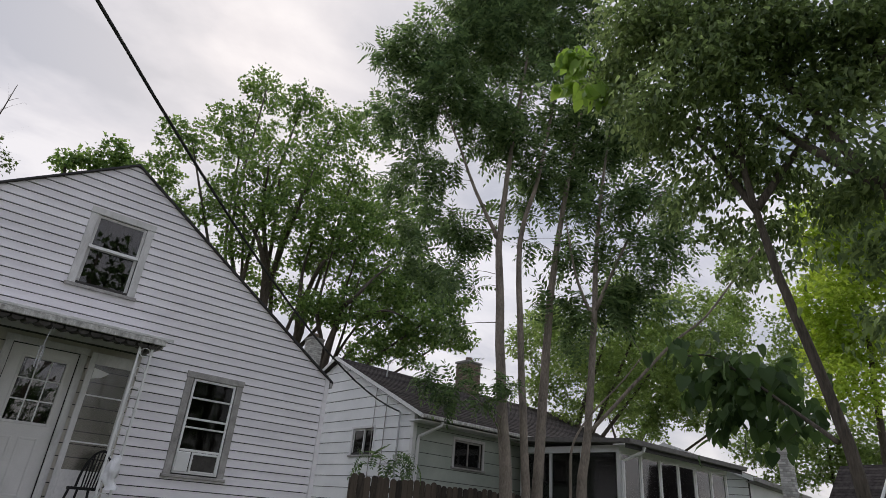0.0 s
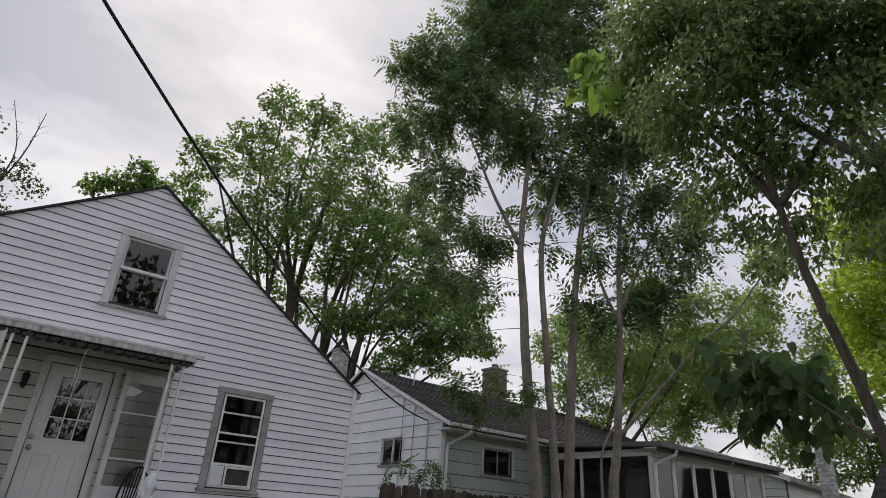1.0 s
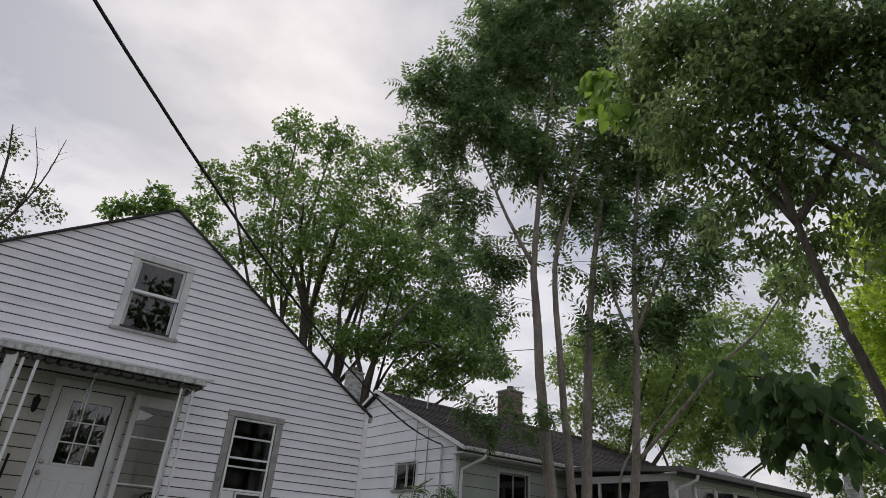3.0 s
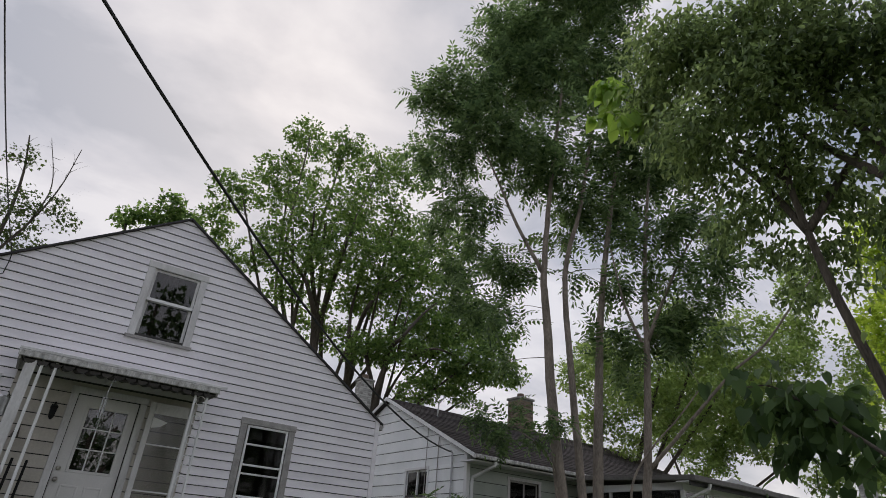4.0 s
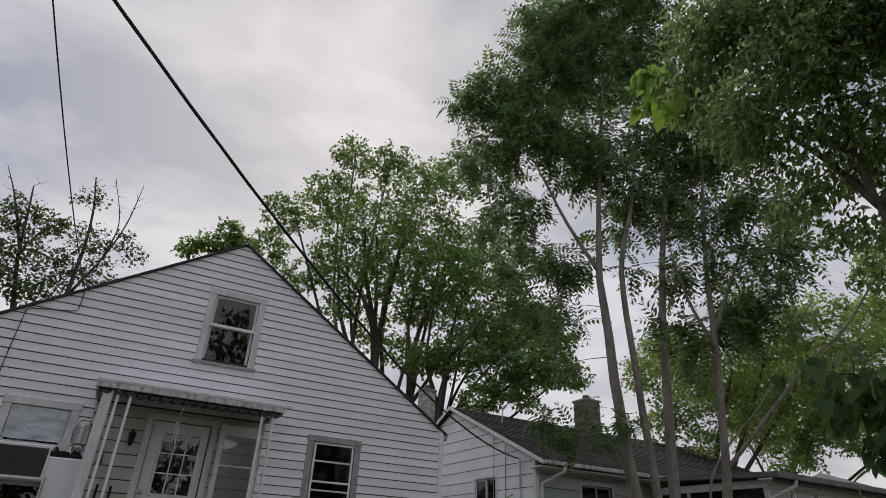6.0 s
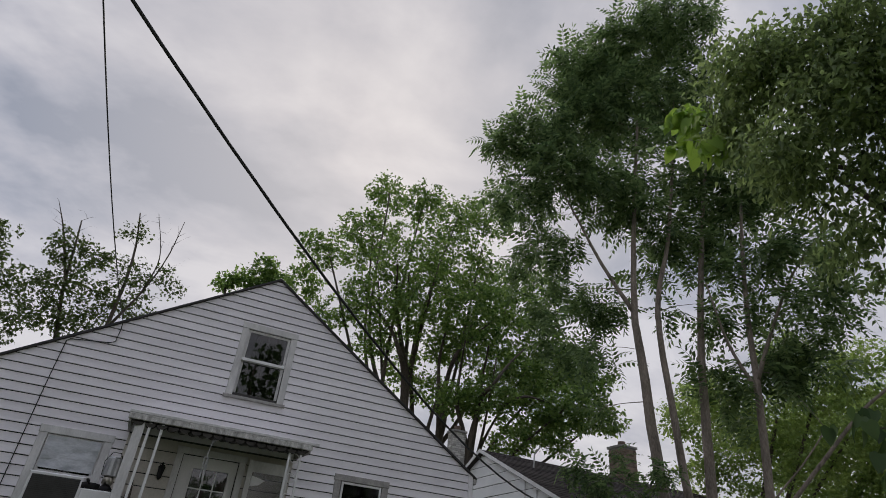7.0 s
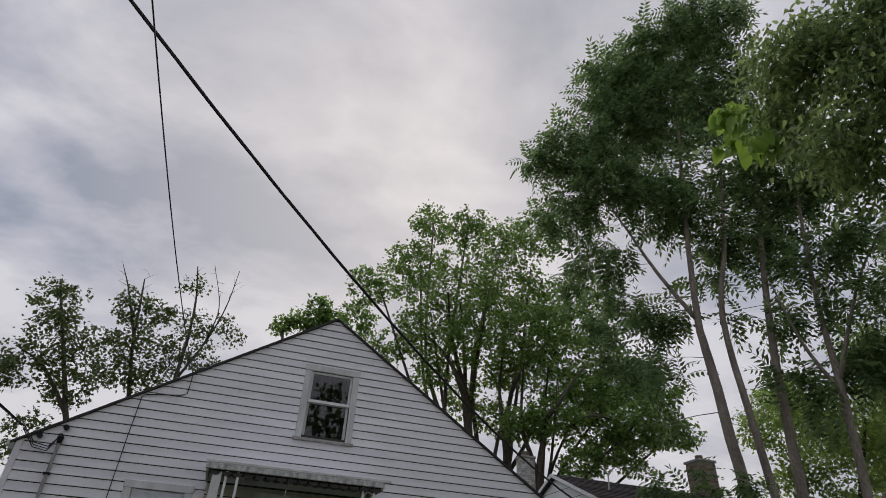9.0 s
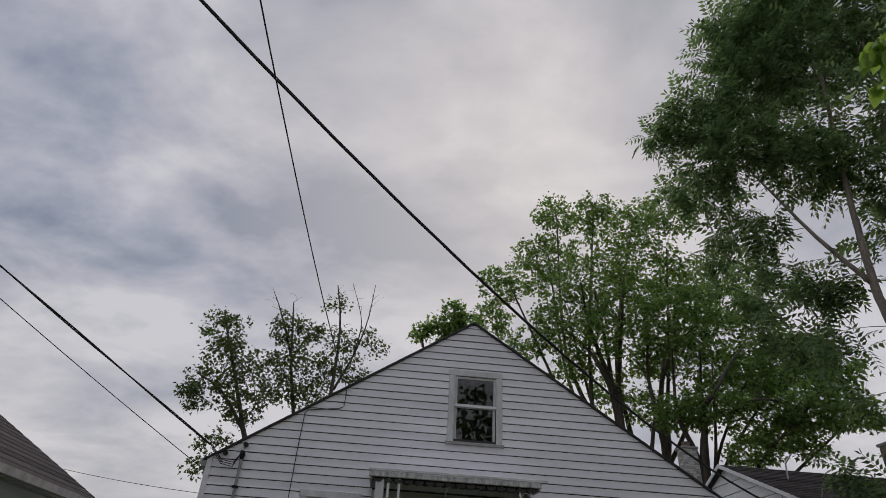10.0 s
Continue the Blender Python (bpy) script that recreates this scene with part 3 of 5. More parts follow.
def porch():
    p = part("porch_roof", slab([(PX0, PY, 3.175), (PX1, PY, 3.175), (PX1, -0.03, 3.33), (PX0, -0.03, 3.33)], 0.02), TRIM, house, "flat white metal porch roof with a dirty fascia")
    part("fascia", box(PX0 - 0.012, PX1 + 0.012, PY - 0.03, PY, 3.095, 3.165, 0.006), FASCIA, p, "dirt-streaked fascia strip")
    part("fascia_lip", box(PX0 - 0.015, PX1 + 0.10, PY - 0.045, PY - 0.03, 3.167, 3.205, 0.005), TRIM, p)
    for x in (PX0 + 0.002, PX1 - 0.03):
        side = [(x, PY, 3.06), (x, PY, 3.15), (x, -0.03, 3.305), (x, -0.03, 3.10)]
        part("roof_cheek", prism(side, [(q + 0.028, y, z) for q, y, z in side]), TRIM_GREY, p)
    # corrugated pans under the roof, their scalloped ends showing below the fascia
    n = 16
    for k in range(n):
        w = (PX1 - PX0 - 0.10) / n
        x = PX0 + 0.05 + w * (k + 0.5)
        arc = [(x - 0.46 * w * math.cos(a), 0.052 * math.sin(a)) for a in [math.pi * q / 6 for q in range(7)]]
        # pans and lining carry the shade under the roof in their dark colour
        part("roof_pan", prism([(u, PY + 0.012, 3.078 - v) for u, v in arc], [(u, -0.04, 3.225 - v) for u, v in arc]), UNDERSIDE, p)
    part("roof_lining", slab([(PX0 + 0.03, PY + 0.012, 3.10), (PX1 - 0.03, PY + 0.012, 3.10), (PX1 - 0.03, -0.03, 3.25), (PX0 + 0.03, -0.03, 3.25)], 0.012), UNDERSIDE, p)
    deck = part("porch_floor", box(PX0 - 0.33, PX1 + 0.15, -1.45, 0.0, 0.0, 0.88, 0.01), CONCRETE, house)
    for k in range(4):
        part("porch_step", box(-0.9, 0.5, -1.45 - 0.28 * (k + 1), -1.45 - 0.28 * k, 0.0, 0.88 - 0.176 * (k + 1), 0.008), CONCRETE, deck)
    # left post: a broad board with two slim pipes
    part("post_board", box(PX0 + 0.09, PX0 + 0.21, PY + 0.02, PY + 0.06, 0.88, 3.08, 0.005), TRIM, house, "broad white painted post board")
    for x in (PX0 + 0.25, PX0 + 0.40):
        part("post_pipe", box(x, x + 0.035, PY + 0.02, PY + 0.055, 0.88, 3.09, 0.004), WHITE, house)
    # right post: white ironwork with scroll rings
    xa, xb, y = PX1 - 0.28, PX1 - 0.12, PY + 0.05
    for x in (xa, xb):
        part("post_bar", box(x - 0.014, x + 0.014, y - 0.014, y + 0.014, 0.88, 3.10, 0.003), WHITE, house)
    z = 1.15
    while z < 3.0:
        ring = [(0.5 * (xa + xb) + 0.062 * math.cos(a), y, z + 0.062 * math.sin(a)) for a in [2 * math.pi * k / 14 for k in range(15)]]
        part("scroll_ring", tube(ring, 0.006, 5), WHITE, house)
        z += 0.26
    # wind chimes and hooks under the fascia
    for x, drop in ((-0.42, 0.22), (0.35, 0.20), (0.52, 0.12)):
        hook = part("hook", tube([(x, PY + 0.05, 3.10), (x, PY + 0.05, 3.10 - drop * 0.4), (x + 0.01, PY + 0.05, 3.10 - drop * 0.5)], 0.004, 5), STEEL, house)


porch()
CX, CZ = -0.47, 2.78
chime = thing("wind_chime", (CX, -0.9, 2.6), "small steel wind chime hanging from the porch roof", "wind chime")
part("cord", tube([(CX + 0.03, -0.9, 3.06), (CX + 0.01, -0.9, 2.92), (CX, -0.9, CZ)], 0.004, 5), STEEL, chime)
part("chime_top", tube([(CX, -0.9, CZ + 0.01), (CX, -0.9, CZ)], 0.035, 10), STEEL, chime)
for k in range(5):
    a = k * 2 * math.pi / 5
    x, y = CX + 0.026 * math.cos(a), -0.9 + 0.026 * math.sin(a)
    part("chime_tube", tube([(x, y, CZ), (x, y, CZ - 0.19 - 0.02 * k)], 0.006, 6), STEEL, chime)


# ---- things on and by the porch ----
def window_ac(x0, x1, z0, z1, deep, label):
    a = thing("air_conditioner", (0.5 * (x0 + x1), -deep / 2, z0), label, "air conditioner")
    part("case", box(x0, x1, -deep, 0.09, z0, z1, 0.012), WHITE, a)
    part("grille_frame", join(*frame_ring(x0 + 0.01, x1 - 0.01, z0 + 0.01, z1 - 0.01, 0.03, -deep - 0.012, -deep)), WHITE, a)
    n = int((z1 - z0 - 0.08) / 0.022)
    part("coil", box(x0 + 0.04, x1 - 0.04, -deep - 0.003, -deep + 0.0, z0 + 0.04, z1 - 0.04), ROOM, a, "dark radiator coil")
    for k in range(n):
        z = z0 + 0.045 + 0.022 * k
        part("louvre", box(x0 + 0.04, x1 - 0.04, -deep - 0.010, -deep - 0.004, z, z + 0.006), UNDERSIDE, a)
    return a


window_ac(-2.43, -1.80, 1.98, 2.40, 0.36, "white window air conditioner under the plastic-covered sash")
small = thing("air_conditioner", (2.02, -0.05, 1.56), "small off-white window air conditioner with a dark panel", "air conditioner")
part("case", box(1.70, 1.90, -0.035, 0.09, 1.57, 1.855, 0.01), WHITE, small)
part("front_frame", join(*frame_ring(1.915, 2.335, 1.57, 1.855, 0.03, -0.034, 0.09)), WHITE, small)
part("front_panel", box(1.945, 2.305, -0.022, 0.08, 1.60, 1.825, 0.004), UNDERSIDE, small, "dark smooth front panel")

fridge = thing("refrigerator", (-1.60, -0.5, 0.88), "small old white refrigerator on the porch end", "refrigerator")
part("body", box(-1.785, -1.42, -0.70, -0.18, 0.92, 2.235, 0.02), WHITE, fridge)
part("door", box(-1.785, -1.42, -0.755, -0.703, 0.95, 1.72, 0.014), WHITE, fridge)
part("freezer_door", box(-1.785, -1.42, -0.755, -0.703, 1.735, 2.235, 0.014), WHITE, fridge)
part("handle", box(-1.77, -1.75, -0.785, -0.755, 1.78, 2.0, 0.006), STEEL, fridge)
part("foot", box(-1.75, -1.45, -0.68, -0.2, 0.88, 0.92), BLACK, fridge)
pan = thing("saucepan", (-1.70, -0.62, 2.236), "black saucepan lying on the refrigerator", "saucepan")
part("bowl", tube([(-1.70, -0.62, 2.236), (-1.70, -0.62, 2.25), (-1.70, -0.62, 2.31), (-1.70, -0.62, 2.313)], [0.085, 0.10, 0.105, 0.095], 16), BLACK, pan, smooth=True)
part("handle", tube([(-1.72, -0.72, 2.30), (-1.74, -0.86, 2.33)], 0.011, 8), BLACK, pan)
lx, ly = -1.54, -0.42
can = thing("lantern", (lx, ly, 2.235), "galvanised camping lantern standing on the refrigerator", "lantern")
part("base", tube([(lx, ly, 2.235), (lx, ly, 2.28), (lx, ly, 2.31), (lx, ly, 2.33)], [0.095, 0.095, 0.07, 0.05], 16), BLACK, can, "black base", smooth=True)
part("globe", tube([(lx, ly, 2.33), (lx, ly, 2.36), (lx, ly, 2.42), (lx, ly, 2.44)], [0.05, 0.068, 0.066, 0.06], 16), BRASS, can, smooth=True)
part("hood", tube([(lx, ly, 2.44), (lx, ly, 2.445), (lx, ly, 2.66), (lx, ly, 2.68)], [0.06, 0.092, 0.092, 0.07], 16), STEEL, can, "galvanised steel hood")
part("bail", tube([(lx - 0.095, ly, 2.45), (lx - 0.11, ly, 2.62), (lx - 0.05, ly, 2.74), (lx + 0.05, ly, 2.74), (lx + 0.11, ly, 2.62), (lx + 0.095, ly, 2.45)], 0.005, 6), BLACK, can)


def bow_back_chair(m):
    c = thing("porch_chair", tuple(m.translation), "black bow-backed chair on the porch", "chair")
    seat = [(0.22 * math.cos(a), 0.20 * math.sin(a), 0.44) for a in [2 * math.pi * k / 20 for k in range(20)]]
    part("seat", placed(prism(seat, [(x, y, 0.40) for x, y, _ in seat]), m), BLACK, c)
    for sx in (-1, 1):
        for sy in (-1, 1):
            part("leg", placed(tube([(0.14 * sx, 0.12 * sy, 0.41), (0.2 * sx, 0.18 * sy, 0.0)], [0.018, 0.013], 8), m), BLACK, c)
    bow = [(0.21 * math.cos(a), 0.16 + 0.10 * math.sin(a) + 0.02, 0.44 + 0.52 * math.sin(a) ** 0.8) for a in [math.pi * k / 18 for k in range(19)]]
    part("bow", placed(tube(bow, 0.018, 8), m), BLACK, c)
    for k in range(7):
        x = -0.15 + 0.05 * k
        top = 0.44 + 0.52 * (1 - (x / 0.21) ** 2) ** 0.4
        part("spindle", placed(tube([(x * 0.8, 0.17, 0.43), (x, 0.18 + 0.1 * (top - 0.44) / 0.52, top)], 0.011, 6), m), BLACK, c)
    return c


bow_back_chair(pose(0.50, -0.62, 0.88, 0, 0, -38) @ Matrix.Scale(0.86, 4))
def folded_chair():
    top, foot = Vector((-1.19, -0.32, 2.0)), Vector((-1.2, -0.32, 1.48))
    run = (foot - top).normalized()
    ground = top + run * ((top.z - 0.88) / -run.z)
    f = thing("folded_chair", (ground.x, ground.y, 0.88), "dark folded metal chair leaning in the porch corner", "chair")
    for dx, dy in ((0.0, 0.0), (0.16, 0.10)):
        part("frame_bar", tube([(top.x + dx, top.y + dy, top.z), (ground.x + dx, ground.y + dy, 0.88)], 0.016, 7), BLACK, f)
    for u in (0.45, 0.72, 0.88):
        p = top.lerp(ground, u)
        part("cross_bar", tube([(p.x - 0.10, p.y - 0.03, p.z), (p.x + 0.26, p.y + 0.13, p.z + 0.01)], 0.013, 7), BLACK, f)
    seat = top.lerp(ground, 0.66)
    part("seat", box(seat.x - 0.02, seat.x + 0.18, seat.y + 0.03, seat.y + 0.055, seat.z - 0.2, seat.z + 0.05, 0.008), BLACK, f)


folded_chair()
broom = thing("hand_broom", (-1.27, -0.06, 2.59), "dark hand broom hanging on the yellowed siding", "broom")
part("broom_handle", tube([(-1.27, -0.06, 2.59), (-1.25, -0.06, 2.41)], 0.012, 6), BLACK, broom)
part("broom_head", tube([(-1.25, -0.06, 2.41), (-1.26, -0.06, 2.27)], [0.02, 0.045], 8), BARK_DARK, broom)
rag = thing("rag", (0.70, -0.92, 1.6), "crumpled white rag hung over the chair back", "rag")
verts, faces = [], []
for j in range(13):
    for i in range(16):
        a, z = 2 * math.pi * i / 16, 1.66 - 0.034 * j
        r = (0.05 + 0.05 * min(j, 5) / 5) * (1 + 0.9 * noise.noise((math.cos(a) * 2.5, math.sin(a) * 2.5, z * 9)))
        verts.append((0.70 + 0.7 * r * math.cos(a) + 0.06 * noise.noise((z * 9, 0, 0)), -0.92 + r * math.sin(a) * 0.55, z))
for j in range(12):
    for i in range(16):
        a, b = j * 16 + i, j * 16 + (i + 1) % 16
        faces.append((a, b, b + 16, a + 16))
part("cloth", (verts, faces), CLOTH, rag, smooth=True)


# ---- the neighbour's house, its gable turned to the white house ----
def neighbour_house():
    X, Y0, Y1, EV, PK, LONG = 7.2, 1.45, 8.95, 3.42, 5.08, 9.6
    YM = 0.5 * (Y0 + Y1)
    h = thing("neighbour_house", (X + LONG / 2, YM, 0), "white and pale green bungalow with a dark shingle roof", "house")
    g = pose(X, 0, 0, 0, 0, -90)          # local x runs to -y, local y into the wall
    rise = (PK - EV) / (YM - Y0)
    left = lambda z: -Y1 if z <= EV else -YM - (PK - z) / rise  # noqa: E731
    right = lambda z: -Y0 if z <= EV else -YM + (PK - z) / rise  # noqa: E731
    w1 = (-4.00, -2.94, 2.50, 3.20)
    wall = wall_core(h, g, left, right, 0, PK - 0.02, [(w1[0] + 0.06, w1[1] - 0.06, w1[2] + 0.06, w1[3] - 0.06)], 0.16, SHEATHING, "gable_wall", (EV,))
    siding(wall, g, left, right, 0.38, PK - 0.03, 0.273, [w1], SIDING_OLD)
    w = part("gable_window", placed(box(w1[0] + 0.06, w1[1] - 0.06, 0.1, 0.13, w1[2] + 0.06, w1[2] + 0.09), g), WHITE, h)
    casing(w, g, *w1, 0.065, WHITE, 0.035)
    xm = 0.5 * (w1[0] + w1[1])
    sash(w, g, w1[0] + 0.066, xm + 0.02, w1[2] + 0.004, w1[3] - 0.066, 0.0, 0.04, GLASS_DARK, WHITE)
    sash(w, g, xm - 0.02, w1[1] - 0.066, w1[2] + 0.004, w1[3] - 0.066, 0.037, 0.04, GLASS_DARK, WHITE)
    # long wall under the eave
    f = pose(0, Y0, 0)
    w2 = (8.40, 9.46, 2.36, 3.04)
    wall = wall_core(h, f, lambda z: X + 0.16, lambda z: X + LONG, 0, EV, [(w2[0] + 0.06, w2[1] - 0.06, w2[2] + 0.06, w2[3] - 0.06)], 0.16, SHEATHING, "eave_wall")
    siding(wall, f, lambda z: X - 0.0, lambda z: X + LONG, 0.38, EV, 0.273, [w2], GREENSIDING)
    part("corner_board", box(X - 0.035, X + 0.07, Y0 - 0.035, Y0 + 0.07, 0.4, EV + 0.0, 0.004), WHITE, h)
    w = part("eave_window", box(w2[0] + 0.06, w2[1] - 0.06, Y0 + 0.1, Y0 + 0.13, w2[2] + 0.06, w2[2] + 0.09), WHITE, h)
    casing(w, f, *w2, 0.065, TRIM, 0.035)
    xm = 0.5 * (w2[0] + w2[1])
    # sashes greyer than the gable window's: the eave's shade is coloured in
    sash(w, f, w2[0] + 0.066, xm + 0.02, w2[2] + 0.004, w2[3] - 0.066, 0.0, 0.04, GLASS_PALE, TRIM_GREY)
    sash(w, f, xm - 0.02, w2[1] - 0.066, w2[2] + 0.004, w2[3] - 0.066, 0.037, 0.04, GLASS_PALE, TRIM_GREY)
    part("back_wall", box(X, X + LONG, Y1 - 0.16, Y1, 0, EV), SIDING_OLD, h)
    wall_core(h, pose(X + LONG, 0, 0, 0, 0, 90), lambda z: -right(z), lambda z: -left(z), 0, PK - 0.02, [], 0.16, SIDING_OLD, "far_wall", (EV,))
    # unseen ceiling, in the same darkened room colour
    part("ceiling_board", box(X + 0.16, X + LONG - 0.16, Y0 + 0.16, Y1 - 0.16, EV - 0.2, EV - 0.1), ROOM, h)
    # roof
    ov = 0.48
    for s in (-1, 1):
        ye = YM + s * (YM - Y0 + ov)
        ze = PK - (YM - Y0 + ov) * rise + 0.10
        top = [(X - 0.14, YM, PK + 0.10), (X + LONG + 0.2, YM, PK + 0.10), (X + LONG + 0.2, ye, ze), (X - 0.14, ye, ze)]
        slope = part("roof_slope", slab(top if s > 0 else top[::-1], 0.09), SHINGLE, h)
        rake = [(X - 0.16, YM, PK + 0.115), (X - 0.16, ye, ze + 0.015), (X - 0.16, ye, ze - 0.075), (X - 0.16, YM, PK + 0.025)]
        part("rake_board", prism(rake, [(x + 0.03, y, z) for x, y, z in rake]), WHITE, h)
        if s < 0:
            # shingle courses, each a thin strip with a thick lower edge
            n = 26
            for k in range(n):
                a, b = k / n, (k + 1) / n
                ya, yb = YM + (ye - YM) * a, YM + (ye - YM) * (b + 0.004)
                za, zb = PK + 0.10 + (ze - PK - 0.10) * a, PK + 0.10 + (ze - PK - 0.10) * b
                c = [(X - 0.15, yb - 0.004, zb + 0.011), (X + LONG + 0.2, yb - 0.004, zb + 0.011), (X + LONG + 0.2, ya, za + 0.006), (X - 0.15, ya, za + 0.006)]
                part("shingle_course", slab(c, 0.012), SHINGLE, slope)
            part("soffit", box(X - 0.2, X + LONG, ye + 0.02, Y0, ze - 0.125, ze - 0.10), WHITE, h)
            part("gutter", box(X - 0.2, X + 3.6, ye - 0.10, ye + 0.01, ze - 0.075, ze + 0.005, 0.012), FASCIA, h, "dirty white aluminium gutter")
            x, y = X + 0.10, Y0 - 0.07
            part("downspout", tube([(x + 0.30, ye - 0.05, ze - 0.09), (x + 0.28, ye - 0.03, ze - 0.18), (x + 0.02, y, ze - 0.42), (x, y, ze - 0.55), (x, y, 0.1)], 0.04, 6), WHITE, h)
    # chimneys
    for cx, cy, cw, z0, z1, mat, label in ((7.88, 8.3, 0.44, 4.2, 6.34, WHITEBRICK, "whitewashed brick chimney"), (12.35, 5.35, 0.60, 4.6, 6.12, BRICK, "weathered brown brick chimney")):
        c = part("chimney", box(cx - cw / 2 + 0.008, cx + cw / 2 - 0.008, cy - cw / 2 + 0.008, cy + cw / 2 - 0.008, z0, z1), MORTAR, h, label)
        z, row = z0, 0
        while z < z1 - 0.06:
            for side in range(4):
                u = -cw / 2 - (0.1 if row % 2 else 0.0)
                while u < cw / 2 - 0.02:
                    a, b = max(u, -cw / 2), min(u + 0.192, cw / 2 - (0.053 if side == 3 else 0))
                    if b - a > 0.03 and side in (0, 3):
                        s = box(a, b, -cw / 2, -cw / 2 + 0.05, z, z + 0.057)
                        part("brick", placed(s, pose(cx, cy, 0, 0, 0, -90 if side == 3 else 0)), mat, c)
                    u += 0.2
            z, row = z + 0.067, row + 1
        part("chimney_cap", box(cx - cw / 2 - 0.04, cx + cw / 2 + 0.04, cy - cw / 2 - 0.04, cy + cw / 2 + 0.04, z1, z1 + 0.07, 0.01), CONCRETE, c)
        part("flue", tube([(cx, cy, z1 + 0.05), (cx, cy, z1 + 0.24)], 0.12, 10), BRICK, c)
    # service mast, meter pipes and vent on the gable
    part("service_mast", tube([(X - 0.06, 1.95, 1.2), (X - 0.06, 1.95, 3.42), (X - 0.12, 1.95, 3.47)], 0.022, 8), STEEL, h)
    part("conduit", tube([(X - 0.05, 2.55, 1.2), (X - 0.05, 2.55, 3.85), (X - 0.05, 2.3, 3.87)], 0.012, 6), TRIM_GREY, h)
    part("conduit", tube([(X - 0.05, 3.05, 1.2), (X - 0.05, 3.05, 4.2)], 0.010, 6), TRIM_GREY, h)
    dish = part("antenna", tube([(X + 0.9, 4.1, 4.6), (X + 0.9, 4.05, 5.05), (X + 1.0, 3.9, 5.25)], 0.02, 8), STEEL, h)


neighbour_house()


def sun_room():
    """Glazed back porch that juts from the neighbour's long wall."""
    X0, X1, Y0, Y1, T = 10.55, 15.6, -1.7, 1.20, 2.93
    h = thing("sun_room", (13, 0, 0), "glazed white sun room with a low dark roof", "sun room")
    part("knee_wall", join(box(X0, X1, Y0, Y0 + 0.12, 0, 1.45), box(X0, X0 + 0.12, Y0 + 0.12, Y1, 0, 1.45), box(X1 - 0.12, X1, Y0 + 0.12, Y1, 0, 1.45)), SIDING_OLD, h)
    part("floor_slab", box(X0 + 0.12, X1 - 0.12, Y0 + 0.12, Y1, 0.1, 0.25), CONCRETE, h)
    part("inner_wall", box(X0 + 0.12, X1 - 0.12, Y1 - 0.08, Y1 - 0.04, 0.25, T), CREAM, h)
    part("far_end", box(X1 - 0.12, X1 - 0.02, Y0 + 0.12, Y1, 1.45, T), SIDING_OLD, h)
    part("beam", join(box(X0, X1, Y0 - 0.005, Y0 + 0.12, T - 0.03, T + 0.12), box(X0 - 0.005, X0 + 0.12, Y0, Y1, T - 0.03, T + 0.12)), WHITE, h)
    xs = [X0 + 0.03 + (X1 - X0 - 0.1) * k / 6 for k in range(7)]
    for k, x in enumerate(xs):
        part("post", box(x, x + 0.07, Y0, Y0 + 0.10, 1.45, T - 0.03, 0.004), WHITE, h)
        if k < 6:
            w = part("window", join(*frame_ring(x + 0.07, xs[k + 1], 1.46, T - 0.035, 0.03, Y0 + 0.02, Y0 + 0.06)), WHITE, h)
            p = part("pane", box(x + 0.1, xs[k + 1] - 0.03, Y0 + 0.035, Y0 + 0.04, 1.49, T - 0.065), GLASS_PALE, w)
            p.visible_shadow = False
    ys = [Y0 + 0.12 + (Y1 - Y0 - 0.12) * k / 3 for k in range(4)]
    for k in range(3):
        part("post", box(X0, X0 + 0.10, ys[k + 1] - 0.07, ys[k + 1], 1.45, T - 0.03, 0.004), WHITE, h)
        p = part("window", box(X0 + 0.04, X0 + 0.045, ys[k], ys[k + 1] - 0.07, 1.46, T - 0.035), GLASS_PALE, h)
        p.visible_shadow = False
    top = [(X0 - 0.25, Y0 - 0.35, T + 0.22), (X1 + 0.2, Y0 - 0.35, T + 0.22), (X1 + 0.2, Y1 + 0.2, T + 0.36), (X0 - 0.25, Y1 + 0.2, T + 0.36)]
    part("roof", slab(top, 0.10), SHINGLE_GREY, h)
    part("gutter", box(X0 - 0.27, X1 + 0.22, Y0 - 0.47, Y0 - 0.36, T + 0.10, T + 0.215, 0.012), SHINGLE_GREY, h)
    part("fascia", box(X0 - 0.24, X1 + 0.18, Y0 - 0.345, Y0 - 0.32, T + 0.02, T + 0.115), BLACKEDGE, h)
    part("soffit", box(X0 - 0.24, X1 + 0.18, Y0 - 0.32, Y0 - 0.01, T + 0.085, T + 0.11), WHITE, h)
    part("downspout", tube([(X0 + 0.35, Y0 - 0.42, T + 0.10), (X0 + 0.33, Y0 - 0.40, T + 0.0), (X0 + 0.05, Y0 - 0.06, T - 0.22), (X0 + 0.04, Y0 - 0.05, 0.1)], 0.04, 6), WHITE, h)


sun_room()


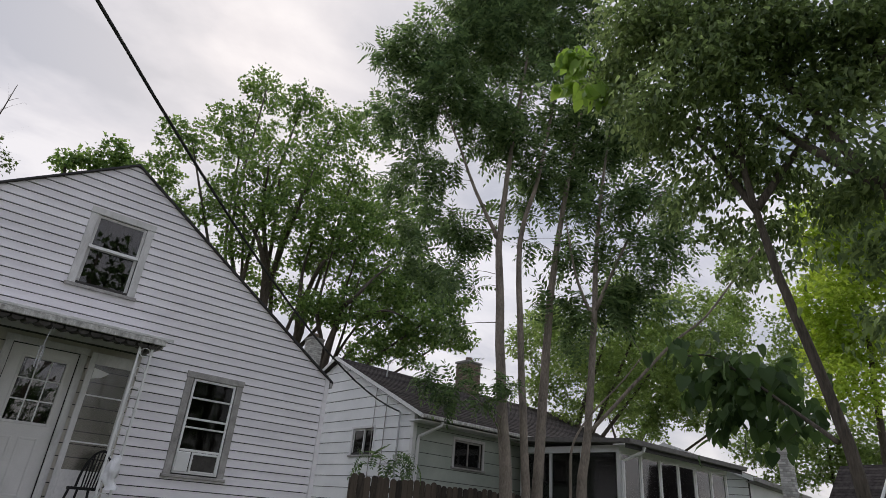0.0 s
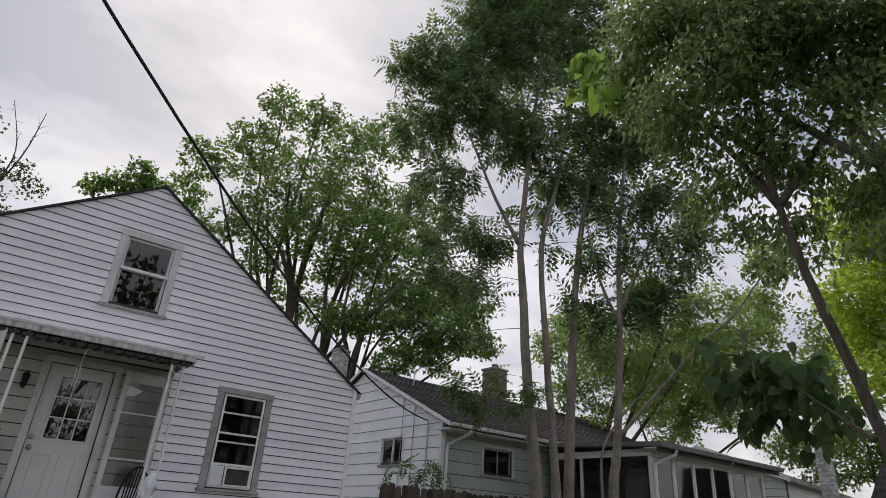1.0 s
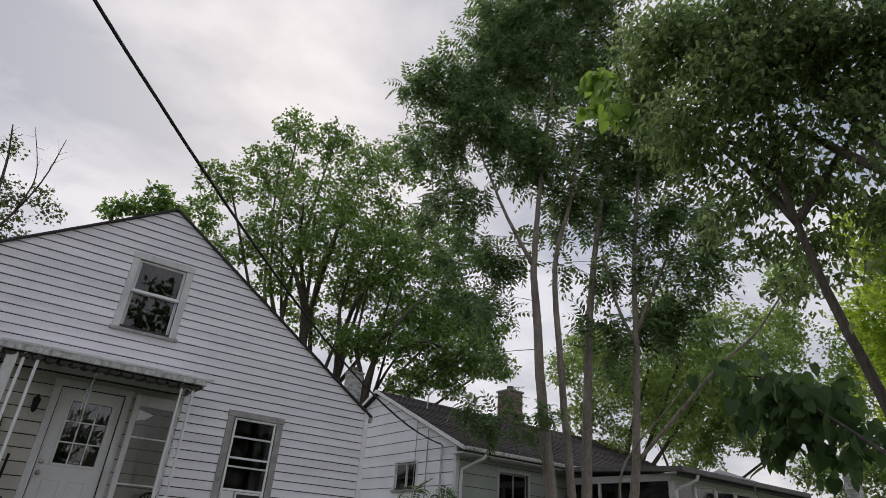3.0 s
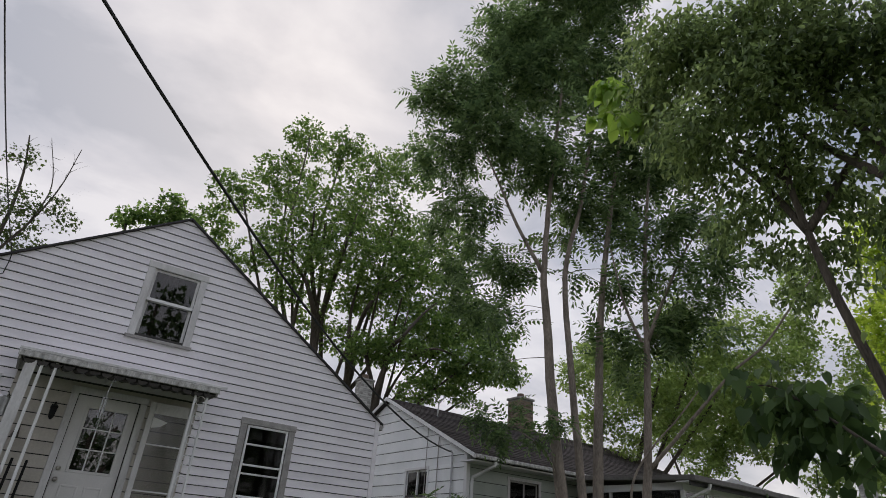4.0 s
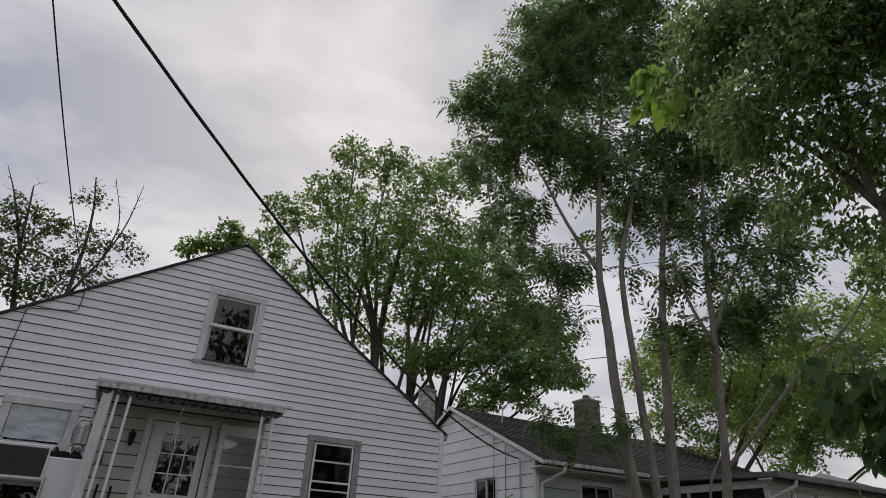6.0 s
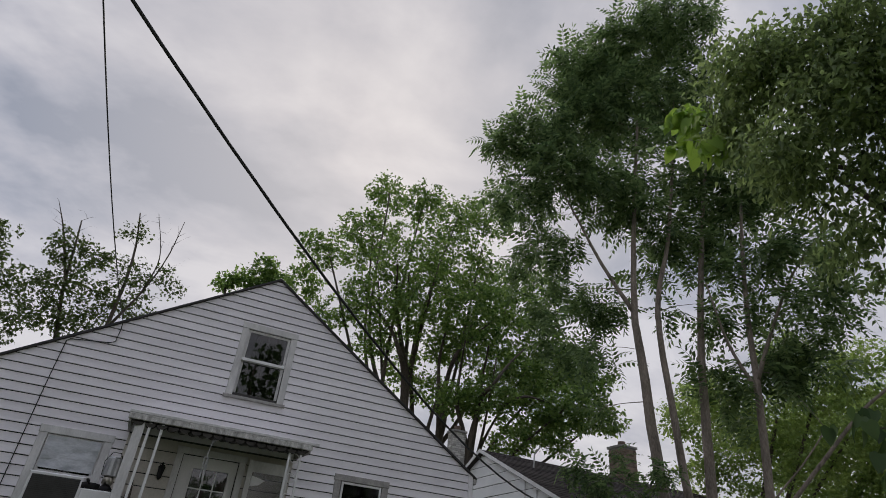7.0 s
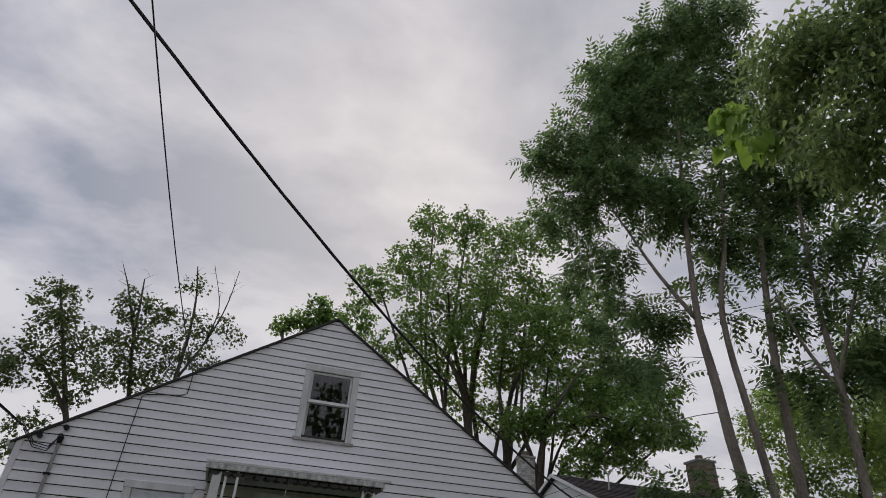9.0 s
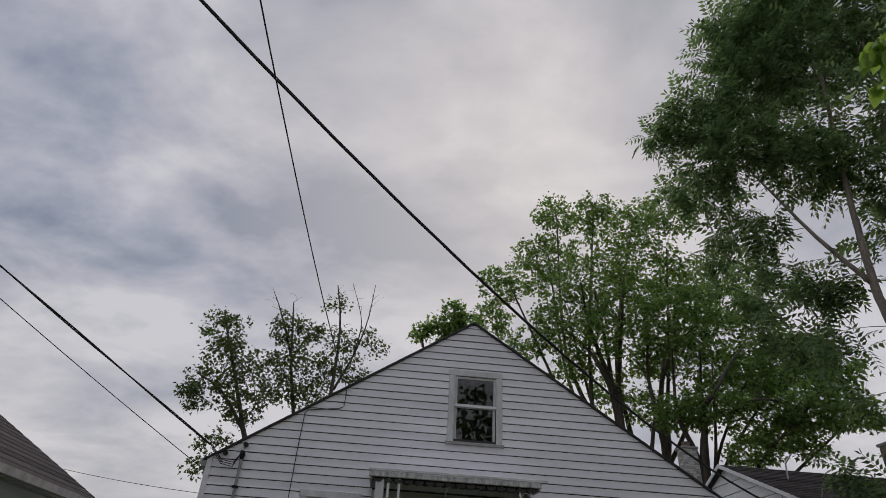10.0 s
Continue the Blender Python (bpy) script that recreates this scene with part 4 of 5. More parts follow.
def simple_gable_house(name, label, m, half, deep, eave, peak, wall_mat, roof_mat, course, over=0.3, chimney=False):
    """A plainer house further off: boarded gable to the front, roof with edge boards."""
    base = m.translation
    h = thing(name, (base.x, base.y, 0), label, "house")
    rise = (peak - eave) / half
    left = lambda z: -half if z <= eave else -(peak - z) / rise  # noqa: E731
    right = lambda z: half if z <= eave else (peak - z) / rise  # noqa: E731
    wall = wall_core(h, m, left, right, 0, peak - 0.02, [], 0.16, SHEATHING, "gable_wall", (eave,))
    siding(wall, m, left, right, 0.3, peak - 0.03, course, [], wall_mat)
    for x0, x1 in ((-half, -half + 0.16), (half - 0.16, half)):
        part("side_wall", placed(box(x0, x1, 0.16, deep, 0, eave), m), wall_mat, h)
    part("back_wall", placed(box(-half, half, deep, deep + 0.16, 0, eave), m), wall_mat, h)
    for s in (-1, 1):
        e = half + over
        ze = peak - e * rise + 0.09
        top = [(0, -over, peak + 0.09), (s * e, -over, ze), (s * e, deep + over, ze), (0, deep + over, peak + 0.09)]
        slope = part("roof_slope", placed(slab(top if s > 0 else top[::-1], 0.08), m), roof_mat, h)
        n = 16
        for k in range(n):
            a, b = k / n, (k + 1) / n
            c = [(s * e * a, -over - 0.005, peak + 0.096 + (ze - peak - 0.09) * a), (s * e * b, -over - 0.005, peak + 0.106 + (ze - peak - 0.09) * b),
                 (s * e * b, deep + over, peak + 0.106 + (ze - peak - 0.09) * b), (s * e * a, deep + over, peak + 0.096 + (ze - peak - 0.09) * a)]
            part("shingle_course", placed(slab(c if s > 0 else c[::-1], 0.010), m), roof_mat, slope)
        rake = [(0, -over - 0.03, peak + 0.10), (s * e, -over - 0.03, ze + 0.01), (s * e, -over - 0.03, ze - 0.12), (0, -over - 0.03, peak - 0.03)]
        part("rake_board", placed(prism(rake, [(x, y + 0.025, z) for x, y, z in rake]), m), WHITE, h)
        x0, x1 = (e - 0.02, e + 0.10) if s > 0 else (-e - 0.10, -e + 0.02)
        part("gutter", placed(box(x0, x1, -over, deep + over, ze - 0.12, ze - 0.01, 0.012), m), TRIM_GREY, h)
        a, b = (half, e - 0.02) if s > 0 else (-e + 0.02, -half)
        part("soffit", placed(box(a, b, -over, deep + over, ze - 0.14, ze - 0.12), m), TRIM_GREY, h)
    return h


# house beside the lawn whose eave runs away from the camera
simple_gable_house("side_house", "house with brown walls and a dark shingle roof", pose(-10.0, 2.65, 0, 0, 0, 180), 3.3, 9.5, 2.95, 4.9, GREENSIDING, SHINGLE, 0.2, over=0.2)
# white house whose ridge runs away behind the sun room, and a small shed
simple_gable_house("far_house", "white boarded house with a grey roof behind the sun room", pose(16.3, 0.38, 0, 0, 0, -81), 2.2, 13.0, 2.95, 3.78, SIDING_OLD, TAUPE, 0.2, over=0.2)
simple_gable_house("garden_shed", "small shed with a steep grey shingle roof", pose(17.5, -4.9, 0, 0, 0, -20), 0.8, 1.1, 2.2, 3.30, SHEATHING, SHINGLE, 0.15, over=0.12)


def far_chimney():
    cx, cy, cw, z1 = 18.2, -2.3, 0.32, 4.05
    c = thing("far_chimney", (cx, cy, 0), "pale brick chimney stack behind the sun room", "chimney")
    part("core", box(cx - cw / 2 + 0.008, cx + cw / 2 - 0.008, cy - cw / 2 + 0.008, cy + cw / 2 - 0.008, 0, z1), MORTAR, c)
    z, row = 2.4, 0
    while z < z1 - 0.06:
        for turn in (0, -90):
            u = -cw / 2 - (0.1 if row % 2 else 0.0)
            while u < cw / 2 - 0.02:
                a, e = max(u, -cw / 2), min(u + 0.192, cw / 2 - (0.053 if turn else 0))
                if e - a > 0.03:
                    part("brick", placed(box(a, e, -cw / 2, -cw / 2 + 0.05, z, z + 0.057), pose(cx, cy, 0, 0, 0, turn)), WHITEBRICK, c)
                u += 0.2
        z, row = z + 0.067, row + 1


far_chimney()


def dog_ear_fence():
    f = thing("fence", (8, 0.1, 0), "weathered dark wooden board fence", "fence")
    x, y, k = 4.85, 0.10, 0
    rng = random.Random(5)
    while x < 10.5:
        w, hgt = 0.135, 1.86 + rng.uniform(-0.025, 0.025)
        a = [(x, y, 0), (x + w, y, 0), (x + w, y, hgt - 0.035), (x + w - 0.035, y, hgt), (x + 0.035, y, hgt), (x, y, hgt - 0.035)]
        lean = rng.uniform(-0.006, 0.006)
        part("fence_board", prism([(p + lean * q, r, q) for p, r, q in a], [(p + lean * q, r + 0.018, q) for p, r, q in a]), FENCEWOOD, f)
        x, k = x + w + rng.uniform(0.006, 0.014), k + 1
    for z in (0.4, 1.0, 1.6):
        part("rail", box(4.85, 10.5, y + 0.02, y + 0.06, z, z + 0.09, 0.004), FENCEWOOD, f)
    for px in (4.9, 6.75, 8.6, 10.4):
        part("post", box(px, px + 0.09, y + 0.061, y + 0.15, 0, 1.8, 0.004), FENCEWOOD, f)


dog_ear_fence()


# ---- cables ----
def sagging(a, b, sag, n=40):
    a, b = Vector(a), Vector(b)
    return [tuple(a.lerp(b, k / n) - Vector((0, 0, 4 * sag * (k / n) * (1 - k / n)))) for k in range(n + 1)]


def cable(points, r, label, strands=1, twist=0.0, name="overhead_cable"):
    c = thing(name, points[0], label, "cable")
    for s in range(strands):
        pts = []
        for k, p in enumerate(points):
            a = 2 * math.pi * s / strands + k * 0.45
            off = twist if strands > 1 else 0
            pts.append((p[0] + off * math.cos(a), p[1] + off * math.cos(a), p[2] + off * math.sin(a)))
        part("strand", tube(pts, r, 6), RUBBER, c)
    return c


MAST = (7.08, 1.95, 3.45)
POLES = ((-8.1, -11.2, 8.6), (-3.2, -24.0, 9.8), (-14.6, -12.2, 11.2))
cable(sagging(MAST, (-8.088, -11.21, 8.158), 1.595, 110), 0.010, "thick black twisted service cable from the pole to the bungalow", 3, 0.008)
cable(sagging((-2.1, -0.12, 4.60), (-3.2, -24.0, 9.4), 1.45), 0.006, "thin black telephone cable to the gable")
cable(sagging((-4.0, -0.12, 3.52), (-14.6, -12.2, 10.0), 0.10, 60), 0.010, "black twisted power cable to the house mast", 2, 0.010)
cable(sagging((-4.08, -0.10, 3.20), (-14.6, -12.2, 10.8), 0.40), 0.006, "thin black communication cable to the eave")
cable(sagging((-4.3, 4.0, 3.4), (-16.0, 9.0, 5.75), 0.32), 0.006, "thin dark cable beyond the house")
for x, y, z in POLES:
    pole = thing("utility_pole", (x, y, 0), "brown wooden utility pole holding the cables", "utility pole")
    part("shaft", tube([(x, y, -0.2), (x, y, 5), (x, y, z)], [0.16, 0.14, 0.11], 10), BARK_DARK, pole)


def wall_wires():
    w = thing("wall_wire", (-2.3, -0.03, 4.3), "thin black wire stapled down the siding", "wire")
    part("drip_loop", tube([(-2.10, -0.11, 4.62), (-2.09, -0.06, 4.50), (-2.10, -0.04, 4.30), (-2.17, -0.035, 4.265), (-2.66, -0.035, 4.20)], 0.007, 6), RUBBER, w)
    part("down_lead", tube([(-2.66, -0.035, 4.20), (-2.70, -0.035, 4.16), (-2.715, -0.035, 3.6), (-2.72, -0.035, 2.9), (-2.73, -0.035, 0.8)], 0.006, 6), RUBBER, w)
    m = thing("service_mast", (-3.55, -0.06, 3.4), "grey service conduit with a weather head on the siding", "conduit")
    part("pipe", tube([(-3.52, -0.06, 0.9), (-3.52, -0.06, 3.38)], 0.022, 8), TRIM_GREY, m)
    part("weather_head", tube([(-3.52, -0.06, 3.36), (-3.52, -0.07, 3.44), (-3.52, -0.12, 3.46)], [0.03, 0.045, 0.03], 8), BLACK, m)
    part("clamp", box(-3.56, -3.48, -0.09, -0.03, 2.95, 2.98), BLACK, m)
    for x, z in ((-3.50, 3.58), (-3.78, 3.44)):
        part("insulator", tube([(x, -0.03, z), (x, -0.10, z)], 0.035, 8), BLACK, m)
    for k in range(3):
        part("lead", tube([(-3.98, -0.12, 3.52 - 0.02 * k), (-3.80, -0.10, 3.33 - 0.03 * k), (-3.62, -0.10, 3.30 - 0.03 * k), (-3.53, -0.11, 3.44)], 0.007, 5), RUBBER, m)


wall_wires()


# ---- where limbs run and foliage gathers: places, with a radius for clumps ----
MAPLE_CLUMPS = [(5.8, 13.4, 18.6, 1.20), (6.7, 10.9, 17.0, 1.09), (9.0, 12.1, 17.6, 1.40), (9.5, 9.6, 16.4, 1.29), (2.8, 12.1, 13.7, 1.10), (5.0, 13.6, 15.8, 1.62), (6.1, 10.1, 13.6, 1.64), (9.2, 12.0, 14.8, 1.86), (5.2, 11.4, 11.9, 1.53), (6.7, 9.9, 11.3, 1.57), (2.7, 14.1, 12.9, 1.03), (9.0, 9.9, 11.8, 1.88), (11.6, 10.7, 13.8, 2.09), (9.6, 9.5, 9.9, 1.37), (11.7, 9.4, 11.2, 1.45), (3.7, 11.9, 11.0, 0.81), (5.5, 11.4, 10.0, 0.91), (7.0, 11.9, 9.4, 0.99), (8.3, 11.4, 8.7, 0.98)]
MAPLE2_CLUMPS = [(9.2, 8.6, 7.9, 1.17), (10.9, 8.8, 8.9, 1.35), (12.6, 8.8, 9.9, 1.42), (11.7, 7.0, 7.6, 1.16), (13.1, 7.1, 7.6, 0.88), (11.3, 8.5, 7.3, 1.10), (9.9, 8.2, 6.4, 0.83), (11.3, 7.2, 6.5, 0.63), (12.8, 7.3, 8.8, 0.90), (8.2, 9.2, 7.8, 0.85), (8.5, 11.3, 10.5, 0.96)]
MAPLE_TOPS = [(5.47, 12.42, 18.03), (6.72, 10.93, 17.43), (9.05, 12.10, 17.92), (3.05, 12.01, 13.84), (5.28, 13.52, 16.46), (9.69, 10.65, 15.49), (11.40, 10.81, 13.55), (5.29, 11.43, 12.70), (9.19, 9.79, 11.79)]
MAPLE2_TOPS = [(12.56, 8.80, 9.89), (10.96, 8.72, 9.50), (11.75, 6.90, 7.96), (13.07, 7.11, 7.61), (9.42, 8.50, 9.48)]
MAPLE_FAN = [[(7.1, 11.5, 8.0), (6.8, 11.1, 9.5), (6.7, 11.1, 11.3), (5.8, 9.3, 12.2)], [(7.1, 11.4, 8.3), (7.3, 11.3, 10.5), (6.8, 9.4, 11.4), (7.0, 9.2, 13.1)], [(7.0, 11.4, 8.3), (6.2, 10.5, 9.7), (5.7, 10.9, 10.8), (5.0, 11.5, 11.8)], [(7.1, 11.4, 8.3), (6.4, 10.9, 10.3), (6.1, 11.1, 11.8), (5.3, 9.3, 12.5)], [(8.6, 11.2, 6.8), (8.7, 11.3, 8.7), (8.2, 9.6, 9.5), (8.9, 9.7, 10.5), (9.8, 9.6, 11.5)], [(8.5, 11.3, 6.5), (8.0, 10.3, 8.0), (8.0, 10.5, 9.7), (8.2, 10.3, 11.7)]]
MAPLE2_FAN = [[(8.8, 9.3, 5.9), (8.9, 8.8, 7.5), (9.1, 8.9, 8.8), (8.5, 7.5, 9.4)], [(8.9, 8.8, 7.5), (8.9, 7.8, 8.1), (9.5, 7.8, 9.0), (10.2, 7.8, 9.8)], [(8.9, 8.8, 7.3), (9.9, 8.8, 7.8), (9.9, 7.3, 7.8), (10.9, 7.3, 7.8)], [(8.7, 9.2, 6.2), (8.2, 9.1, 7.6), (8.3, 9.2, 9.0), (7.7, 7.8, 9.5)]]
MAPLE_FORK = [(7.29, 11.78, 7.25), (7.32, 11.77, 8.51)]
MAPLE2_FORK = [(8.83, 9.41, 6.62), (9.04, 9.30, 7.53)]
AIL1_CLUMPS = [(5.0, 1.0, 12.1, 0.63), (5.5, 0.1, 12.3, 0.85), (6.4, -0.0, 14.6, 0.96), (7.3, -0.3, 15.6, 1.10), (5.5, 0.6, 10.6, 0.81), (6.1, -0.3, 11.0, 1.03), (7.0, -0.1, 13.3, 1.17), (7.0, -0.8, 10.1, 0.86), (6.1, 0.2, 9.0, 0.50), (5.7, 0.2, 7.1, 0.26), (6.5, -0.3, 6.1, 0.27), (6.3, 0.3, 8.1, 0.41), (7.6, 0.0, 14.6, 1.07)]
AIL2_CLUMPS = [(8.4, -1.1, 16.3, 1.24), (8.8, -2.2, 16.1, 1.11), (8.2, -0.9, 13.8, 1.29), (9.2, -1.5, 14.7, 1.27), (8.0, -0.9, 11.3, 1.08), (8.5, -1.8, 11.5, 1.08), (8.5, -0.9, 9.7, 0.82), (9.4, -2.0, 13.0, 1.01), (9.2, -1.4, 10.9, 0.94)]
AIL3_CLUMPS = [(8.8, -1.3, 9.1, 0.73), (9.6, -2.0, 8.4, 0.79), (9.1, -1.6, 7.1, 0.55), (10.1, -2.2, 7.1, 0.85), (10.0, -3.0, 8.4, 0.86), (9.7, -1.8, 9.9, 0.92), (10.1, -3.2, 7.3, 0.83), (9.5, -2.2, 5.9, 0.53), (10.2, -2.4, 11.1, 1.13), (10.3, -2.5, 6.1, 0.69), (8.9, -1.4, 5.9, 0.47)]
AIL_SPRAY = [(5.8, -0.8, 3.6, 0.28), (6.3, -1.1, 3.6, 0.3), (6.5, -1.5, 3.3, 0.3), (6.0, -0.9, 3.3, 0.22), (6.9, -1.7, 3.6, 0.25), (5.6, -0.5, 3.7, 0.16), (6.5, -1.3, 3.9, 0.2)]
T1 = [(7.39, -1.30, 1.83), (7.28, -1.18, 3.72), (7.27, -1.03, 5.95), (7.23, -0.99, 7.05), (7.38, -1.00, 8.76), (7.61, -1.09, 11.05), (7.82, -1.17, 12.85)]
T1B = [(7.23, -0.99, 7.05), (6.71, -0.64, 8.30), (6.29, -0.40, 9.48), (5.83, -0.16, 10.73)]
T2 = [(7.79, -1.43, 1.86), (7.69, -1.33, 4.36), (7.70, -1.19, 7.15), (8.03, -1.41, 8.89), (8.34, -1.62, 11.17), (8.57, -1.74, 13.17)]
T3 = [(8.24, -1.35, 1.90), (8.41, -1.39, 4.63), (8.59, -1.45, 6.67), (8.85, -1.62, 8.84), (9.12, -1.81, 10.77), (9.43, -2.24, 13.41)]
T4 = [(8.93, -1.89, 1.97), (9.01, -2.00, 3.04), (9.20, -2.09, 5.47), (9.34, -2.11, 7.31), (9.54, -2.23, 9.23), (9.73, -2.34, 10.65)]
T4B = [(9.01, -2.00, 3.04), (9.38, -2.53, 3.74), (10.02, -3.41, 4.94), (10.43, -4.01, 5.55), (10.83, -4.67, 6.54), (11.15, -5.23, 7.28)]
T4C = [(9.20, -2.09, 5.47), (8.90, -1.85, 6.52), (8.68, -1.73, 7.94)]
T4D = [(9.22, -2.12, 5.73), (9.57, -2.46, 6.86), (9.96, -2.90, 8.04), (10.45, -3.59, 9.07)]
T5 = [(8.64, -1.84, 1.94), (8.67, -1.88, 2.78), (8.97, -2.12, 3.42), (9.39, -2.55, 4.08), (9.74, -2.91, 4.71)]
CAT = [(5.02, -7.76, 1.73), (4.98, -7.62, 2.75), (4.92, -7.42, 3.82), (4.88, -7.31, 4.65), (4.77, -7.29, 5.28), (4.68, -7.36, 5.92), (4.61, -7.44, 6.78)]
CATB = [(4.88, -7.31, 4.65), (4.94, -6.91, 5.54), (4.90, -6.34, 6.51), (4.62, -5.67, 7.34), (4.48, -5.28, 7.71)]
MULT = [(5.02, -8.74, 2.54), (5.02, -8.78, 3.61), (4.90, -8.62, 4.18), (4.86, -8.36, 4.64), (4.87, -7.95, 5.17), (4.83, -7.48, 5.86)]
MULU = [(5.02, -8.78, 3.61), (5.03, -8.84, 4.96), (5.01, -8.71, 6.10), (4.99, -8.51, 7.25)]
MULV = [(4.86, -8.36, 4.64), (4.87, -7.95, 5.85), (4.66, -7.30, 7.00), (4.42, -6.74, 7.74)]
CATC = [(4.99, -7.65, 2.19), (5.23, -7.40, 2.39), (5.45, -7.12, 2.62), (5.52, -6.74, 2.96), (5.46, -6.36, 3.26), (5.35, -6.14, 3.27)]
CATE = [(4.88, -7.31, 4.65), (5.23, -7.75, 5.45), (5.55, -8.24, 6.17), (5.62, -8.70, 6.87)]
CATF = [(4.77, -7.29, 5.28), (4.72, -6.91, 5.84), (4.53, -6.51, 6.03)]
CAT_CLUMPS = [(4.1, -6.1, 6.6, 0.36), (3.8, -6.8, 5.7, 0.42), (4.2, -7.3, 6.2, 0.56), (4.6, -7.7, 6.5, 0.59), (4.9, -8.2, 6.5, 0.60), (5.2, -8.6, 6.2, 0.55), (4.1, -6.5, 7.3, 0.58), (4.2, -7.1, 7.1, 0.57), (4.4, -7.8, 7.0, 0.56), (4.4, -6.6, 5.5, 0.33), (4.7, -7.3, 5.5, 0.41), (4.9, -8.2, 5.6, 0.45), (5.0, -8.4, 4.7, 0.28), (4.8, -8.8, 6.5, 0.47)]
CAT_LOW = [(5.3, -6.1, 3.3, 0.21), (5.5, -6.4, 3.2, 0.28), (5.6, -6.5, 2.9, 0.30), (5.5, -6.4, 2.5, 0.19), (5.4, -6.3, 2.9, 0.21), (5.7, -6.7, 2.6, 0.25), (5.9, -6.6, 3.2, 0.25), (6.0, -6.9, 3.0, 0.25), (5.7, -7.2, 2.5, 0.25), (5.6, -7.0, 2.3, 0.16), (6.1, -7.2, 3.0, 0.19), (5.5, -6.4, 2.3, 0.13), (4.4, -5.2, 7.7, 0.19), (4.4, -5.1, 7.3, 0.15), (3.8, -6.0, 6.4, 0.16)]
MUL2_CLUMPS = [(5.4, -7.6, 5.2, 0.31), (5.5, -7.9, 4.7, 0.27), (5.3, -7.3, 4.5, 0.22), (5.1, -6.7, 5.3, 0.31), (5.8, -7.4, 4.3, 0.19), (5.1, -7.3, 5.2, 0.30), (5.5, -6.7, 4.8, 0.24), (5.3, -6.3, 5.2, 0.24), (5.2, -8.3, 4.6, 0.29), (5.7, -6.8, 4.3, 0.21)]
MUL3_CLUMPS = [(4.4, -8.6, 4.6, 0.32), (4.6, -8.4, 3.7, 0.28), (4.7, -8.3, 3.1, 0.25)]
LIME_CLUMPS = [(20.0, -4.2, 11.5, 1.41), (21.1, -4.5, 10.3, 1.67), (19.8, -3.6, 8.7, 1.12), (21.0, -4.1, 7.6, 1.38), (19.9, -3.8, 5.9, 1.09), (20.8, -3.2, 7.5, 0.92), (20.3, -5.3, 11.7, 1.18)]
MID_CLUMPS = [(21.6, 4.8, 8.2, 1.35), (23.1, 4.1, 7.2, 1.52), (22.7, 2.7, 6.5, 1.33), (22.0, 6.0, 7.1, 1.24), (20.6, 6.2, 8.2, 1.08), (21.7, 4.5, 5.5, 1.06), (19.9, 7.2, 8.4, 0.94), (19.9, 8.7, 10.0, 0.99), (22.8, 2.5, 8.9, 1.08), (24.0, -0.2, 7.1, 1.34), (24.4, 1.5, 10.7, 1.14), (25.3, -1.0, 9.4, 1.41), (23.9, 4.7, 9.5, 1.17), (24.8, 0.6, 13.0, 1.17)]
MID2_CLUMPS = [(21.3, -1.7, 3.8, 0.70), (21.1, -1.0, 3.3, 0.58), (21.6, -2.4, 4.4, 0.70), (21.8, -3.3, 3.7, 0.93), (21.9, -3.6, 4.6, 0.94), (20.8, -0.3, 4.3, 0.70), (23.2, -0.8, 5.0, 0.76)]
LT1 = [(-7.0, 8.6, 9.1, 0.83), (-6.8, 8.6, 8.0, 0.87), (-7.1, 8.0, 6.8, 0.65), (-6.0, 8.8, 7.0, 0.96), (-6.4, 8.7, 5.4, 0.66), (-6.7, 8.6, 4.8, 0.47), (-5.8, 9.4, 8.2, 0.70), (-7.5, 8.4, 6.8, 0.42)]
LT2 = [(-5.3, 10.0, 10.0, 0.67), (-4.9, 10.1, 8.8, 0.82), (-5.2, 10.1, 7.7, 0.71), (-4.7, 10.7, 10.1, 0.60), (-4.3, 10.2, 7.6, 0.71)]
LT3 = [(-3.8, 10.3, 11.2, 0.54), (-3.5, 10.3, 9.8, 0.67), (-3.9, 10.3, 8.7, 0.62), (-2.9, 10.9, 9.0, 0.63), (-2.5, 10.4, 10.0, 0.46), (-2.1, 10.4, 9.6, 0.42), (-4.0, 10.3, 7.9, 0.61)]
LT1_L = [(-5.28, 9.02, 4.47), (-5.78, 8.90, 6.03), (-6.28, 8.77, 7.37), (-6.83, 8.61, 8.78), (-7.16, 8.51, 9.71)]
LT1_M = [(-5.78, 8.90, 6.03), (-6.68, 8.66, 7.11), (-7.42, 8.42, 7.50)]
LT2_L = [(-4.32, 10.21, 5.78), (-4.55, 10.17, 6.85), (-4.96, 10.10, 8.55), (-5.17, 10.06, 10.00), (-5.32, 10.03, 10.99)]
LT3_L = [(-3.41, 10.33, 6.06), (-3.49, 10.32, 7.75), (-3.49, 10.32, 9.41), (-3.60, 10.31, 10.73), (-3.87, 10.27, 11.99)]
LT3_M = [(-3.43, 10.33, 7.96), (-2.93, 10.37, 9.27), (-2.59, 10.40, 10.64), (-2.46, 10.41, 12.22)]
LT3_N = [(-2.93, 10.37, 9.27), (-2.80, 10.38, 10.62), (-3.33, 10.34, 12.21)]
LT2_M = [(-4.96, 10.10, 8.76), (-5.60, 9.97, 10.36), (-6.07, 9.86, 11.29)]
FAR_CLUMPS = [(1.2, 17.2, 14.8, 0.55), (-0.3, 17.8, 13.7, 0.5), (0.5, 17.6, 14.1, 0.6), (1.9, 17.4, 14.3, 0.7), (1.3, 17.8, 13.5, 0.9), (2.4, 18.7, 13.7, 0.9)]
